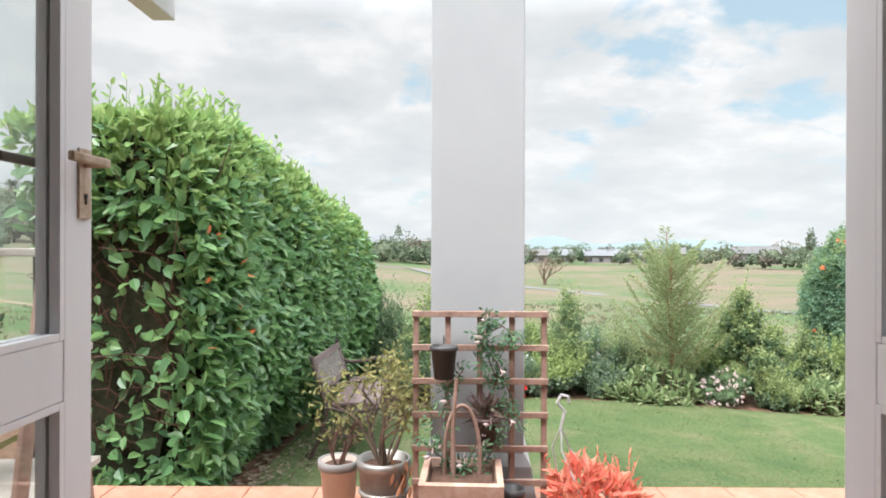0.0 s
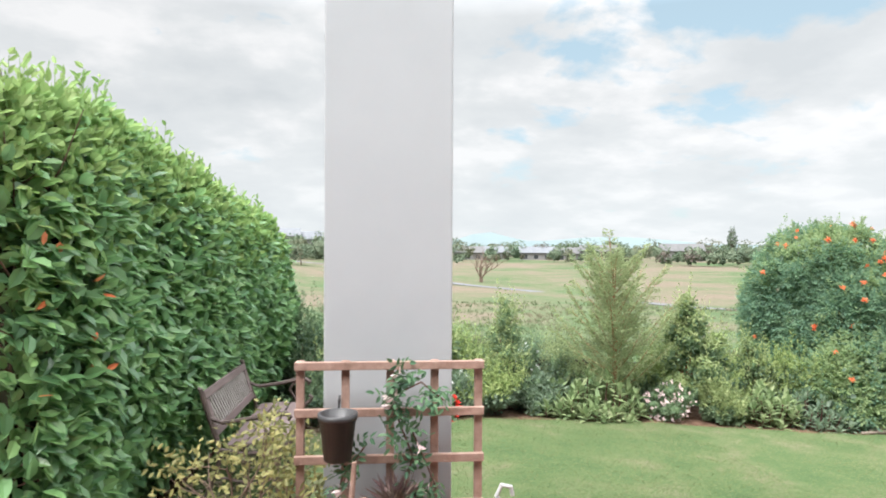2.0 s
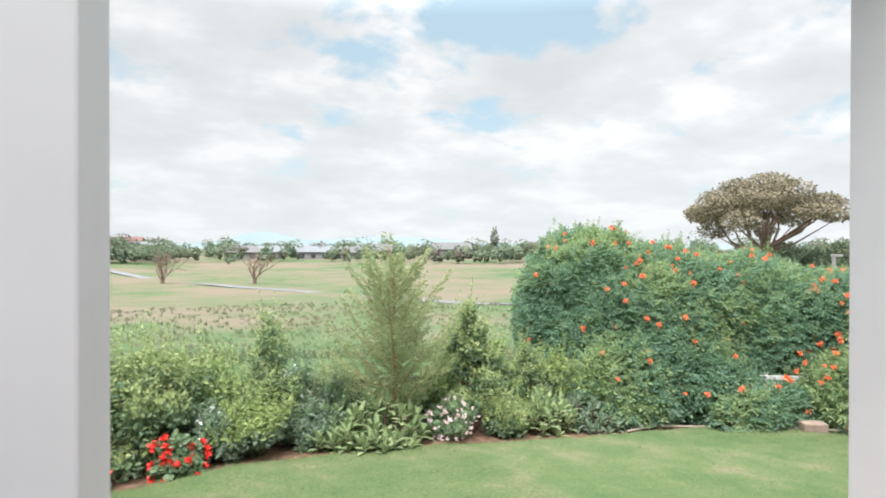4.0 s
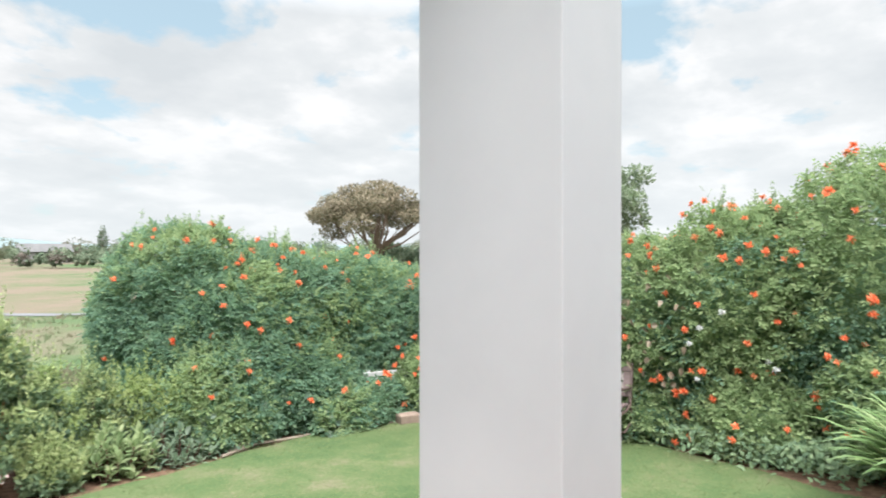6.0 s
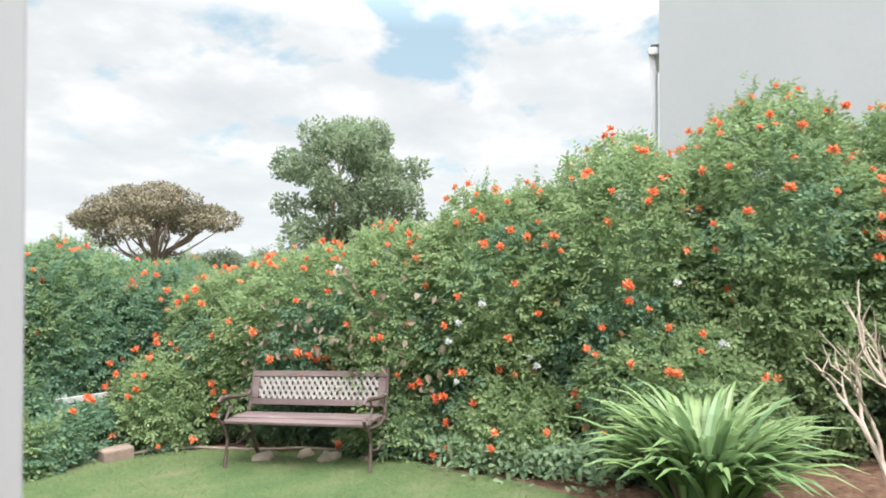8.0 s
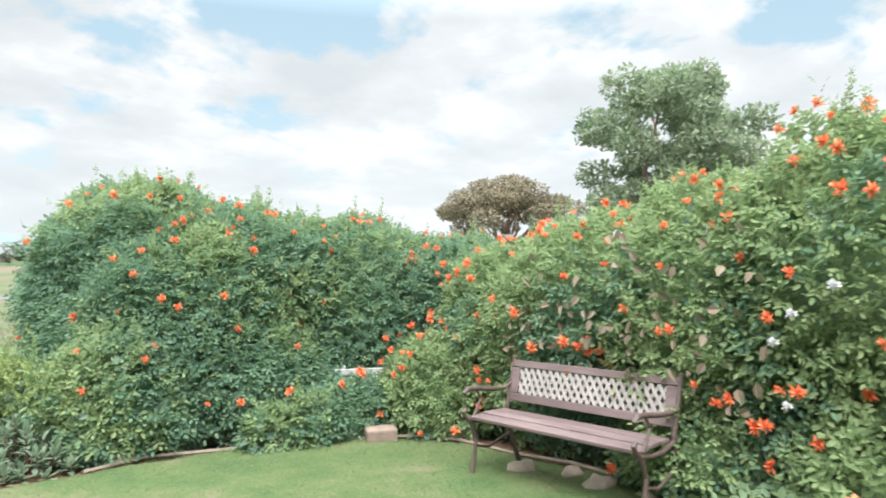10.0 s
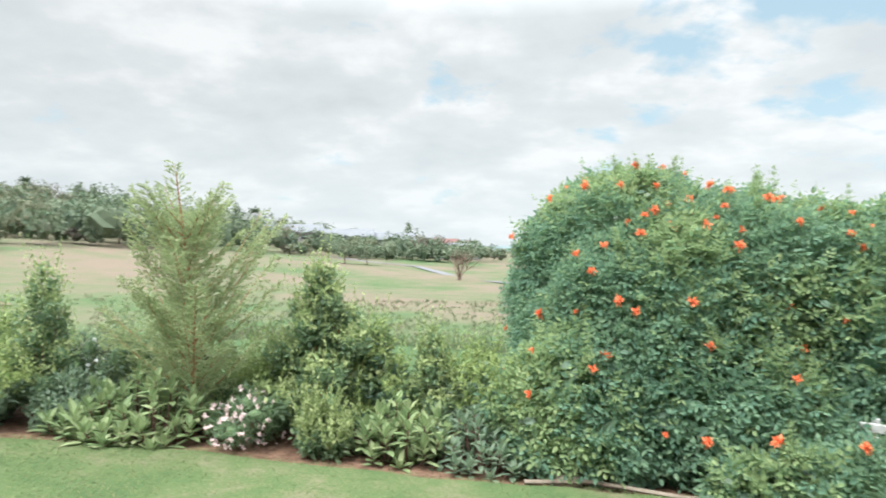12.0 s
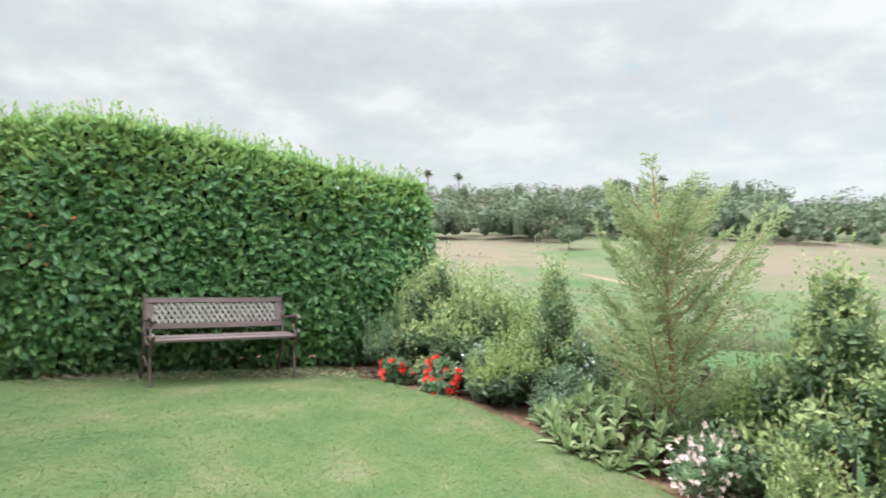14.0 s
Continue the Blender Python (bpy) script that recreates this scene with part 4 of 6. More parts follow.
BACK_MASSES = [
    ((5.75, 8.05, 0.95), (1.0, 1.1, 1.18)), ((6.5, 7.6, 0.85), (1.1, 1.1, 1.08)), ((7.5, 7.0, 0.7), (1.1, 1.0, 1.08)), ((5.35, 7.4, 0.45), (0.65, 0.7, 0.82)),
    ((5.1, 6.75, 0.25), (0.6, 0.5, 0.55)), ((6.0, 6.75, 0.3), (0.75, 0.55, 0.65)), ((6.55, 5.98, 0.04), (0.85, 0.24, 0.35)), ((6.3, 6.5, 0.2), (0.5, 0.4, 0.5)), ((8.2, 6.2, 0.6), (0.95, 1.0, 1.0)), ((5.9, 7.15, 0.8), (1.0, 0.6, 0.85)), ((6.75, 6.95, 0.55), (0.95, 0.5, 0.75)), ((5.55, 6.85, 0.4), (0.8, 0.5, 0.7))]
SIDE_MASSES = [
    ((8.0, 5.2, 0.6), (0.85, 0.9, 1.0)), ((7.75, 4.3, 0.75), (0.8, 0.9, 1.0)), ((7.7, 3.4, 0.85), (0.85, 0.9, 1.08)), ((7.6, 2.5, 1.0), (0.88, 0.9, 1.24)),
    ((7.55, 1.5, 1.16), (0.92, 0.95, 1.42)), ((7.75, 0.4, 1.32), (1.12, 1.0, 1.55)), ((7.7, -0.8, 1.3), (1.2, 1.05, 1.52)), ((7.2, -2.0, 1.3), (1.0, 1.0, 1.6)),
    ((7.35, 5.65, 0.2), (0.55, 0.6, 0.55)), ((7.0, 2.2, 0.3), (0.6, 0.6, 0.5)), ((6.8, 1.2, 0.5), (0.6, 0.7, 0.7)), ((7.15, 3.2, 0.25), (0.45, 0.6, 0.45))]
build_flower_hedge("rounded green hedge dotted with orange trumpet flowers", BACK_MASSES, 38000, 105, 0.26, 800, 1, 0.14)
# the high pale share paints this hedge's lit look into its leaves
side_hedge = build_flower_hedge("high sloping green hedge covered with orange trumpet flowers", SIDE_MASSES, 52000, 340, 0.85, 520, 5, 0.4)
blooms(side_hedge, np.array([(6.76, 2.7, 1.17), (6.77, 2.78, 1.03), (6.77, 2.72, 0.74), (6.79, 2.19, 0.93), (6.81, 2.14, 0.87), (6.71, 1.2, 1.48), (6.68, 0.92, 1.08), (6.76, 2.53, 1.31), (7.2, 3.83, 1.56)]), np.tile((-1.0, 0.0, 0.3), (9, 1)), [WHITE_HEAD], 0.1, 0.6, 1.0, "pale white flower head")
dry = Shape()
k = 100
yy = rng.uniform(2.8, 4.7, k)
dp = np.stack([6.78 + 0.2 * (yy - 3.2) - 0.1 * rng.random(k), yy, rng.normal(1.08, 0.26, k)], 1)
dry.leaves(dp, unit(k) * 0.6 + np.array([-0.2, 0, -0.5]), unit(k) * 0.6 + np.array([-1, 0, 0.3]), rng.uniform(0.05, 0.095, k), rng.uniform(0.03, 0.058, k), fold=0.3, droop=0.25)
part("withered_creeper", dry, L_DRY, side_hedge, "pale dry creeper leaves behind the bench")


# ---- shrubs of the border ----
def build_shrub(name, at, height, radius, label, leaf, tips=None, count=2200, size=0.04, width=0.45, category="shrub", trunk=0.0, bark=BARK, slim=1.0, flowers=None, cone=False):
    z0 = ground_z(at[0], min(at[1], 7)) - 0.02
    ob = thing(name, (at[0], at[1], z0), label, category, "border shrubs")
    base = trunk
    masses = [((0, 0, base + (height - base) * 0.4), (radius * 0.6, radius * 0.6, (height - base) * 0.42))]
    for i in range(9):
        a = 2.4 * i + at[0] * 5
        k, o = rng.uniform(0.2, 0.72), rng.uniform(0.35, 0.75)
        masses.append(((math.cos(a) * radius * o, math.sin(a) * radius * o, base + (height - base) * k), (radius * rng.uniform(0.28, 0.5), radius * rng.uniform(0.28, 0.5), (height - base) * rng.uniform(0.16, 0.3))))
    if cone:
        masses = []
        for i in range(15):
            k = (i + 0.5) / 15
            a, o = 2.4 * i + at[0] * 5, radius * 0.95 * (1 - k) ** 0.8
            w = radius * (0.62 - 0.42 * k) * rng.uniform(0.85, 1.15)
            masses.append(((math.cos(a) * o, math.sin(a) * o, base + (height - base) * (0.12 + 0.82 * k)), (w, w, (height - base) * rng.uniform(0.09, 0.15))))
    masses.append(((0, 0, base + (height - base) * (0.55 if cone else 0.72)), (radius * 0.42 * slim, radius * 0.42 * slim, (height - base) * 0.3)))
    stem = Shape()
    for i in range(5):
        a = 1.3 * i + at[0]
        b = Vector((math.cos(a) * radius * 0.4, math.sin(a) * radius * 0.4, base + (height - base) * rng.uniform(0.45, 0.75)))
        stem.tube([(0.02 * math.cos(a), 0.02 * math.sin(a), 0), Vector((b.x * 0.25, b.y * 0.25, b.z * 0.45)), b], [0.016, 0.012, 0.005], 6)
    part("stem", stem, bark, ob)
    mass = Shape()
    for i, (c, r) in enumerate(masses):
        mass.blob(c, [k_ * 0.42 for k_ in r], 6, 10, 0.2, i)
    part("inner_growth", mass, CORE, ob)
    p, n = shell(masses, int(count * 2.0), 0.55, None, 0.7)
    ok = p[:, 2] > 0.03
    p, n = p[ok], n[ok]
    tip = n[:, 2] + rng.normal(0, 0.3, len(p)) + 0.8 * (p[:, 2] / height - 0.6) > 0.32 if tips else np.zeros(len(p), bool)
    for nm, sel, m in (("foliage", ~tip, leaf), ("young_growth", tip, tips)):
        if sel.sum() < 3:
            continue
        s = Shape()
        free_leaves(s, p[sel], n[sel] * (0.5 if nm == "foliage" else 0.3), size * 1.25, width, 0.6, 0.45, 0.7)
        part(nm, s, m, ob)
    if tips:
        s = Shape()
        q, m_ = shell(masses, 280, 0.12)
        for a, d in zip(q, m_):
            if d[2] > 0.0:
                k = 10
                t = np.linspace(0, 1, k)[:, None]
                pts = a + t * (np.array([0, 0, rng.uniform(0.08, 0.3) * (0.5 + 0.5 * min(1.0, height))]) + 0.05 * d)
                s.leaves(pts, unit(k) * 0.7 + np.array([0, 0, 0.6]), unit(k), size * 0.85, size * 0.4)
        part("shoot_growth", s, tips, ob)
    if flowers:
        mesh, n_f = flowers
        q, m_ = shell(masses, n_f, 0.05)
        blooms(ob, q, m_, mesh, 0.02, 0.7, 1.2)
    return ob


PINK_HEADS = [flower_mesh("flower", P_PINK, 12, 0.02, 0.011) for _ in range(2)]
RED_HEADS = [flower_mesh("flower", P_RED, 18, 0.042, 0.026) for _ in range(2)]
WHITE_SMALL = [flower_mesh("flower", P_WHITE, 10, 0.02, 0.012)]

build_shrub("shrub", (-0.62, 6.95), 1.05, 0.34, "bushy dark green shrub beside the hedge end", L_DARK, L_SHRUB, 2600, 0.035)
build_shrub("shrub", (-0.1, 6.72), 1.1, 0.42, "cone-shaped shrub with golden green leaves by the hedge", L_SHRUB, L_GOLD, 2600, 0.042, 0.55, cone=True)
build_shrub("shrub", (0.42, 6.8), 0.88, 0.42, "rounded golden green shrub with fresh tips", L_SHRUB, L_GOLD, 2600, 0.042, 0.55)
build_shrub("shrub", (-0.35, 6.42), 0.52, 0.28, "low dense dark shrub in the border", L_DARK, L_SHRUB, 1600, 0.032)
build_shrub("shrub", (1.36, 6.85), 1.14, 0.24, "slender upright shrub with loose pale shoots", L_SHRUB, L_GOLD, 1900, 0.034, slim=1.1, cone=True)
build_shrub("shrub", (0.95, 7.0), 0.74, 0.28, "loose light green shrub in the border", L_GREYGREEN, L_SHRUB_TIP, 1500, 0.036)
build_shrub("shrub", (1.12, 6.6), 0.42, 0.34, "low spreading variegated shrub at the lawn edge", L_GREYGREEN, L_SHRUB_TIP, 2200, 0.034, 0.6)
build_shrub("shrub", (1.66, 6.72), 0.42, 0.28, "low grey-green shrub in the border", L_GREYGREEN, None, 1500, 0.03)
build_shrub("shrub", (3.32, 6.98), 1.26, 0.36, "cone-shaped shrub with golden tips on a reddish stem", L_SHRUB, L_GOLD, 3000, 0.038, 0.55, trunk=0.18, bark=RED_BARK, cone=True)
build_shrub("shrub", (3.7, 7.08), 0.86, 0.26, "dark upright shrub with small leaves", L_DARK, L_SHRUB_TIP, 2300, 0.034, cone=True)
build_shrub("shrub", (4.12, 7.12), 0.84, 0.24, "upright shrub with golden shoot tips", L_SHRUB, L_GOLD, 1800, 0.034, cone=True)
build_shrub("shrub", (4.5, 7.05), 0.7, 0.3, "loose shrub with small grey-green leaves", L_GREYGREEN, L_SHRUB_TIP, 1500, 0.036)
build_shrub("shrub", (3.42, 6.5), 0.34, 0.2, "small fresh green shrub at the lawn edge", L_SHRUB, L_GOLD, 900, 0.038, 0.55)
build_shrub("shrub", (3.0, 6.95), 0.6, 0.26, "mid-green shrub behind the daisies", L_SHRUB, L_SHRUB_TIP, 1500, 0.034)
build_shrub("shrub", (2.0, 7.05), 0.72, 0.3, "loose grey-green shrub behind the succulents", L_GREYGREEN, L_CONIFER, 1500, 0.03)
build_shrub("shrub", (2.6, 7.15), 0.5, 0.28, "loose light green shrub at the conifer's foot", L_SHRUB, L_CONIFER, 1400, 0.032)
build_shrub("shrub", (0.7, 7.15), 0.66, 0.28, "loose shrub with small dull leaves", L_GREYGREEN, L_SHRUB_TIP, 1300, 0.032)
build_shrub("shrub", (4.75, 6.78), 0.55, 0.28, "dark green shrub between succulents and hedge", L_SHRUB, L_SHRUB_TIP, 1500, 0.036)
build_shrub("daisy_bush", (2.94, 6.53), 0.42, 0.25, "low bush full of small pale pink daisies", L_SHRUB, None, 750, 0.03, 0.3, "flowers", flowers=(PINK_HEADS, 125))
build_shrub("geranium", (0.62, 6.32), 0.3, 0.17, "geranium with scarlet flower heads at the lawn edge", L_SHRUB, None, 450, 0.04, 0.8, "flowers", flowers=(RED_HEADS, 40))
build_shrub("geranium", (0.05, 6.2), 0.24, 0.12, "small geranium with scarlet flower heads by the hedge", L_SHRUB, None, 260, 0.04, 0.8, "flowers", flowers=(RED_HEADS, 12))
build_shrub("white_flower_bush", (1.72, 7.15), 0.78, 0.32, "loose bush with small white flowers", L_GREYGREEN, None, 1000, 0.03, category="shrub", flowers=(WHITE_SMALL, 70))
build_shrub("white_flower_bush", (0.86, 6.62), 0.48, 0.24, "greyish bush with a few white flowers", L_GREYGREEN, None, 1000, 0.03, category="shrub", flowers=(WHITE_SMALL, 28))


def build_paddle_plant(at, height, radius, rosettes, label, leaf=L_PADDLE, size=0.13):
    z0 = ground_z(*at) - 0.01
    ob = thing("succulent", (*at, z0), label, "succulent", "border succulents")
    stems, s = Shape(), Shape()
    for i in range(rosettes):
        a, r = 2.4 * i, radius * math.sqrt((i + 0.5) / rosettes)
        top = Vector((math.cos(a) * r, math.sin(a) * r * 0.8, height * (0.1 + 0.75 * rng.random()) * (1 - 0.6 * (r / radius) ** 2)))
        stems.tube([(top.x * 0.7, top.y * 0.7, 0), Vector((top.x * 0.9 + rng.normal(0, 0.015), top.y * 0.9, top.z * 0.5)), top], [0.008, 0.007, 0.006], 5)
        k = 11
        ang = np.arange(k) * 2.4 + i
        el = np.linspace(-0.15, 1.25, k) + rng.normal(0, 0.12, k)
        d = np.stack([np.cos(ang) * np.cos(el), np.sin(ang) * np.cos(el), np.sin(el)], 1)
        up = np.stack([-np.cos(ang) * np.sin(el), -np.sin(ang) * np.sin(el), np.cos(el)], 1)
        foot_ = np.array(top) - np.array([0, 0, 1]) * (np.linspace(0.6, 0, k)[:, None] * min(top.z, 0.16))
        s.leaves(foot_, d, up, size * rng.uniform(0.6, 1.1, k), size * 0.42, fold=0.3, droop=0.08)
    part("stem", stems, TWIG, ob)
    part("leaves", s, leaf, ob)


build_paddle_plant((2.2, 6.62), 0.5, 0.5, 72, "clump of light green long-leaved succulents with bare stems", size=0.125)
build_paddle_plant((1.85, 6.6), 0.4, 0.3, 26, "small clump of upright light green succulents")
build_paddle_plant((3.95, 6.55), 0.5, 0.32, 44, "succulent with upright pale green paddle leaves", size=0.12)
build_paddle_plant((4.45, 6.55), 0.42, 0.4, 66, "grey-green round-leaved succulent bush at the hedge foot", L_GREYGREEN, 0.09)


def build_conifer():
    ob = thing("conifer", (2.46, 6.78, ground_z(2.46, 6.78)), "young feathery light green conifer with open upswept branches", "conifer tree")
    trunk, s = Shape(), Shape()
    h = 1.8
    spine = [Vector((0, 0, 0)), Vector((0.02, 0, 0.5)), Vector((-0.01, -0.03, 1.1)), Vector((-0.08, -0.08, h))]
    trunk.tube(spine, [0.02, 0.015, 0.008, 0.002], 8)

    def stem_at(z):
        return Vector((float(np.interp(z, [p.z for p in spine], [p.x for p in spine])), float(np.interp(z, [p.z for p in spine], [p.y for p in spine])), z))

    limbs = []
    for i in range(58):
        z = 0.2 + 1.25 * (i / 58) ** 1.05
        a = 2.4 * i + rng.normal(0, 0.35)
        reach = (0.06 + 0.56 * (1 - z / h) ** 0.75) * rng.uniform(0.5, 1.4)
        limbs.append((stem_at(z), stem_at(z) + Vector((math.cos(a) * reach, math.sin(a) * reach, reach * rng.uniform(0.75, 1.5)))))
    # the leader and the long side limbs that break the outline
    limbs += [(stem_at(1.15), stem_at(h) + Vector((-0.01, 0, 0.05))), (stem_at(0.7), Vector((0.6, 0.12, 1.5))), (stem_at(0.5), Vector((0.62, -0.05, 1.05))),
              (stem_at(0.55), Vector((-0.46, 0.1, 1.28))), (stem_at(0.4), Vector((-0.62, 0.0, 0.85)))]
    shapes = []
    for a, b in limbs:
        d = b - a
        mid = (a + b) / 2 + Vector((0, 0, -0.05 * d.length))
        shapes.append(Shape().tube([a, mid, b], [0.005, 0.0035, 0.001], 5))
        count = int(14 + 44 * d.length)
        across = d.cross(Vector((0, 0, 1))).normalized() if abs(d.normalized().z) < 0.95 else Vector((1, 0, 0))
        for j in range(count):
            t = 0.12 + 0.88 * j / (count - 1)
            foot = a.lerp(mid, 2 * t) if t < 0.5 else mid.lerp(b, 2 * t - 1)
            w = (1.05 - 0.75 * t) * min(0.17, 0.06 + 0.2 * d.length)
            swing = across * (1 if j % 2 else -1) * w * 0.75 + d.normalized() * w * 0.75 + Vector(unit(1)[0]) * w * 0.3 - Vector((0, 0, 0.015))
            k = 9
            p = np.array(foot) + np.linspace(0, 1, k)[:, None] * np.array(swing)
            s.leaves(p, unit(k) * 0.7 + np.array(swing.normalized()), unit(k), rng.uniform(0.022, 0.042, k), 0.009)
    part("trunk", trunk, RED_BARK, ob)
    for sh in shapes:
        part("limb", sh, RED_BARK, ob)
    part("foliage", s, L_CONIFER, ob)


build_conifer()


def build_agapanthus():
    ob = thing("agapanthus", (5.86, 1.14, ground_z(5.86, 1.14)), "big clump of arching strap-shaped green leaves", "plant")
    s = Shape()
    for i in range(360):
        a = rng.uniform(0, 2 * math.pi)
        le, rise = rng.uniform(0.48, 0.84), rng.uniform(1.0, 1.56)
        w = rng.uniform(0.022, 0.034)
        base = Vector((math.cos(a) * rng.uniform(0, 0.24), math.sin(a) * rng.uniform(0, 0.24), 0))
        d = Vector((math.cos(a), math.sin(a), 0))
        side = Vector((-d.y, d.x, 0))
        pts, n = [], 7
        pos, el = base.copy(), rise
        for j in range(n):
            t = j / (n - 1)
            ww = w * (0.75 + 0.5 * t) * (1 - t ** 3 * 0.96)
            up = Vector((-d.x * math.sin(el), -d.y * math.sin(el), math.cos(el)))
            pts += [pos - side * ww + up * ww * 0.35, pos, pos + side * ww + up * ww * 0.35]
            pos = pos + (d * math.cos(el) + Vector((0, 0, math.sin(el)))) * le / (n - 1)
            pos.z = max(pos.z, 0.01)
            el -= rng.uniform(0.14, 0.36) * (0.45 + 1.6 * j / n)
        faces = []
        for j in range(n - 1):
            for c in range(2):
                q = j * 3 + c
                faces.append((q, q + 1, q + 4, q + 3))
        s.add(pts, faces)
    part("leaves", s, L_STRAP, ob)
    dry = Shape()
    k = 22
    dry.leaves(np.stack([rng.normal(0, 0.15, k), rng.normal(-0.05, 0.15, k), np.full(k, 0.03)], 1), unit(k) + np.array([-0.5, 0, 0.1]), unit(k), 0.3, 0.035)
    part("dry_leaves", dry, L_DRY, ob, "withered brown leaves at the foot")


build_agapanthus()


def branch(shape, a, d, length, r, depth, tips, rise=0.15):
    pts = [a]
    cur, dr = a.copy(), d.normalized()
    for i in range(3):
        dr = (dr + Vector(unit(1)[0]) * 0.28 + Vector((0, 0, 0.06))).normalized()
        cur = cur + dr * length / 3
        pts.append(cur.copy())
    shape.tube(pts, [r, r * 0.85, r * 0.7, r * 0.55], 6 if r > 0.01 else 4)
    if depth == 0:
        tips.append(cur)
        return
    for i in range(int(rng.integers(2, 4))):
        branch(shape, pts[2 if i == 0 else 3], (dr + Vector(unit(1)[0]) * 0.75 + Vector((0, 0, rise))), length * rng.uniform(0.6, 0.85), r * 0.58, depth - 1, tips, rise)


def build_dead_shrub():
    ob = thing("dead_shrub", (5.8, 0.2, ground_z(5.8, 0.2)), "bleached leafless shrub with crooked bare branches", "shrub")
    s, tips = Shape(), []
    for dx, dy, le, r in ((0.0, 0.1, 0.42, 0.022), (0.1, -0.12, 0.46, 0.026), (0.15, -0.3, 0.4, 0.022)):
        foot_ = Vector((dx * 0.25, dy * 0.25, 0))
        branch(s, foot_, Vector((dx, dy, 1.0)), le, r, 3, tips, 0.5)
    part("branch", s, DEAD_WOOD, ob)


build_dead_shrub()
litter = Shape()
k = 900
u_ = rng.random(k)
lp = np.stack([-1.35 + 0.85 * u_ + rng.normal(0.1, 0.16, k), 3.5 + 3.2 * u_ + rng.normal(0, 0.1, k), np.zeros(k)], 1)
lp[:, 2] = [ground_z(a, b) + 0.025 for a, b in lp[:, :2]]
litter.leaves(lp, unit(k) * np.array([1, 1, 0.25]), unit(k) * 0.4 + np.array([0, 0, 1]), 0.05, 0.026)
solid("leaf_litter", litter, L_DRY, "dry brown leaves lying along the hedge foot", "leaf litter", "stuff")
ground_ivy = Shape()
k = 2600
px = rng.uniform(0, 1, k)
gp = np.stack([6.85 + 0.35 * rng.normal(size=k) * 0.6 - 0.5 * (1 - px), 1.6 + 1.25 * px + 0.1 * rng.normal(size=k), np.zeros(k)], 1)
gp[:, 2] = [ground_z(a, b) + 0.03 + 0.2 * rng.random() for a, b in gp[:, :2]]
free_leaves(ground_ivy, gp, np.tile((-0.5, 0, 0.8), (k, 1)), 0.05, 0.6, 0.4, 0.2, 0.8)
solid("ground_cover", ground_ivy, L_SHRUB, "grey-green trailing ground cover along the hedge foot", "ground cover", "stuff")

# ---- small things along the border ----


def build_edging():
    s = Shape()
    pts = [(4.7, 6.22), (5.1, 6.24), (5.6, 6.14), (6.0, 6.1), (6.3, 5.92), (6.6, 5.68), (6.85, 5.45), (7.0, 5.1), (7.02, 4.6), (7.0, 4.1), (6.98, 3.6), (6.9, 3.3)]
    s.tube([(x, y, ground_z(x, y) + 0.03 + 0.012 * math.sin(9 * x + 5 * y)) for x, y in pts], 0.016, 7, 0.8)
    solid("garden_edging", s, EDGING, "low weathered edging strip between lawn and border", "edging")


build_edging()
brick = Shape().box((0, 0, 0.06), (0.24, 0.16, 0.11), bevel=0.016)
tagged(new("brick", brick.mesh("brick", BRICK)), "single pale worn brick at the border edge", "brick").matrix_basis = pose(6.62, 5.6, ground_z(6.62, 5.6), 0, 0, -30)
for i, (x, y, r) in enumerate(((6.72, 4.3, 0.12), (6.84, 4.0, 0.1), (6.76, 3.75, 0.13), (6.8, 3.45, 0.1), (4.95, 6.3, 0.12))):
    st = Shape().blob((0, 0, 0), (r, r * 0.7, 0.05), 6, 9, 0.5, i + 3)
    tagged(new("stone", st.mesh("stone", STONE, True)), "flat pale stone lying at the lawn edge", "stone", "edge stones").location = (x, y, ground_z(x, y) + 0.02)


def build_low_rail():
    """A dark rail on short posts behind the border plants."""
    ob = thing("low_rail", (0, 7.3, 0), "dark stained timber rail on short posts behind the border", "fence")
    for x in (0.5, 1.4, 2.3, 3.2):
        part("post", Shape().box((x, 0.03, ground_z(x, 7) + 0.22), (0.07, 0.06, 0.56), bevel=0.006), RAIL_WOOD, ob)
    for a, b in ((0.3, 1.75), (1.77, 3.3)):
        za, zb = ground_z(a, 7) + 0.42, ground_z(b, 7) + 0.42
        tilt = pose(0, 0, 0, 0, math.degrees(math.atan2(za - zb, b - a)), 0)
        part("rail", Shape().box(((a + b) / 2, 0, (za + zb) / 2), (b - a, 0.05, 0.085), tilt, bevel=0.008), RAIL_WOOD, ob)


build_low_rail()


def build_slats():
    ob = thing("slatted_panel", (6.86, 6.08, 0.27), "chalky white slatted panel half hidden in the hedge", "panel", turn=-32)
    for i in range(3):
        part("slat", Shape().box((0, 0, 0.07 * i + 0.03), (0.55, 0.02, 0.052), pose(0, 0, 0, 8), bevel=0.004), WHITE_BOARD, ob)
    for x in (-0.2, 0.2):
        part("post", Shape().box((x, 0.025, -0.03), (0.04, 0.03, 0.5), bevel=0.003), WHITE_BOARD, ob)


build_slats()

# ---- pots and trellis at the first column ----


def build_trellis():
    ob = thing("trellis", (0.135, 2.285, FLOOR), "weathered brown timber trellis leaning on the column", "trellis", turn=-1.0)
    for i in range(5):
        part("upright", Shape().box((-0.232 + 0.116 * i, 0, 0.42), (0.021, 0.017, 0.84), bevel=0.002), TIMBER, ob)
    for j in range(7):
        part("crosspiece", Shape().box((0, -0.0165, 0.829 - 0.121 * j), (0.49, 0.016, 0.021), bevel=0.002), TIMBER, ob)


build_trellis()


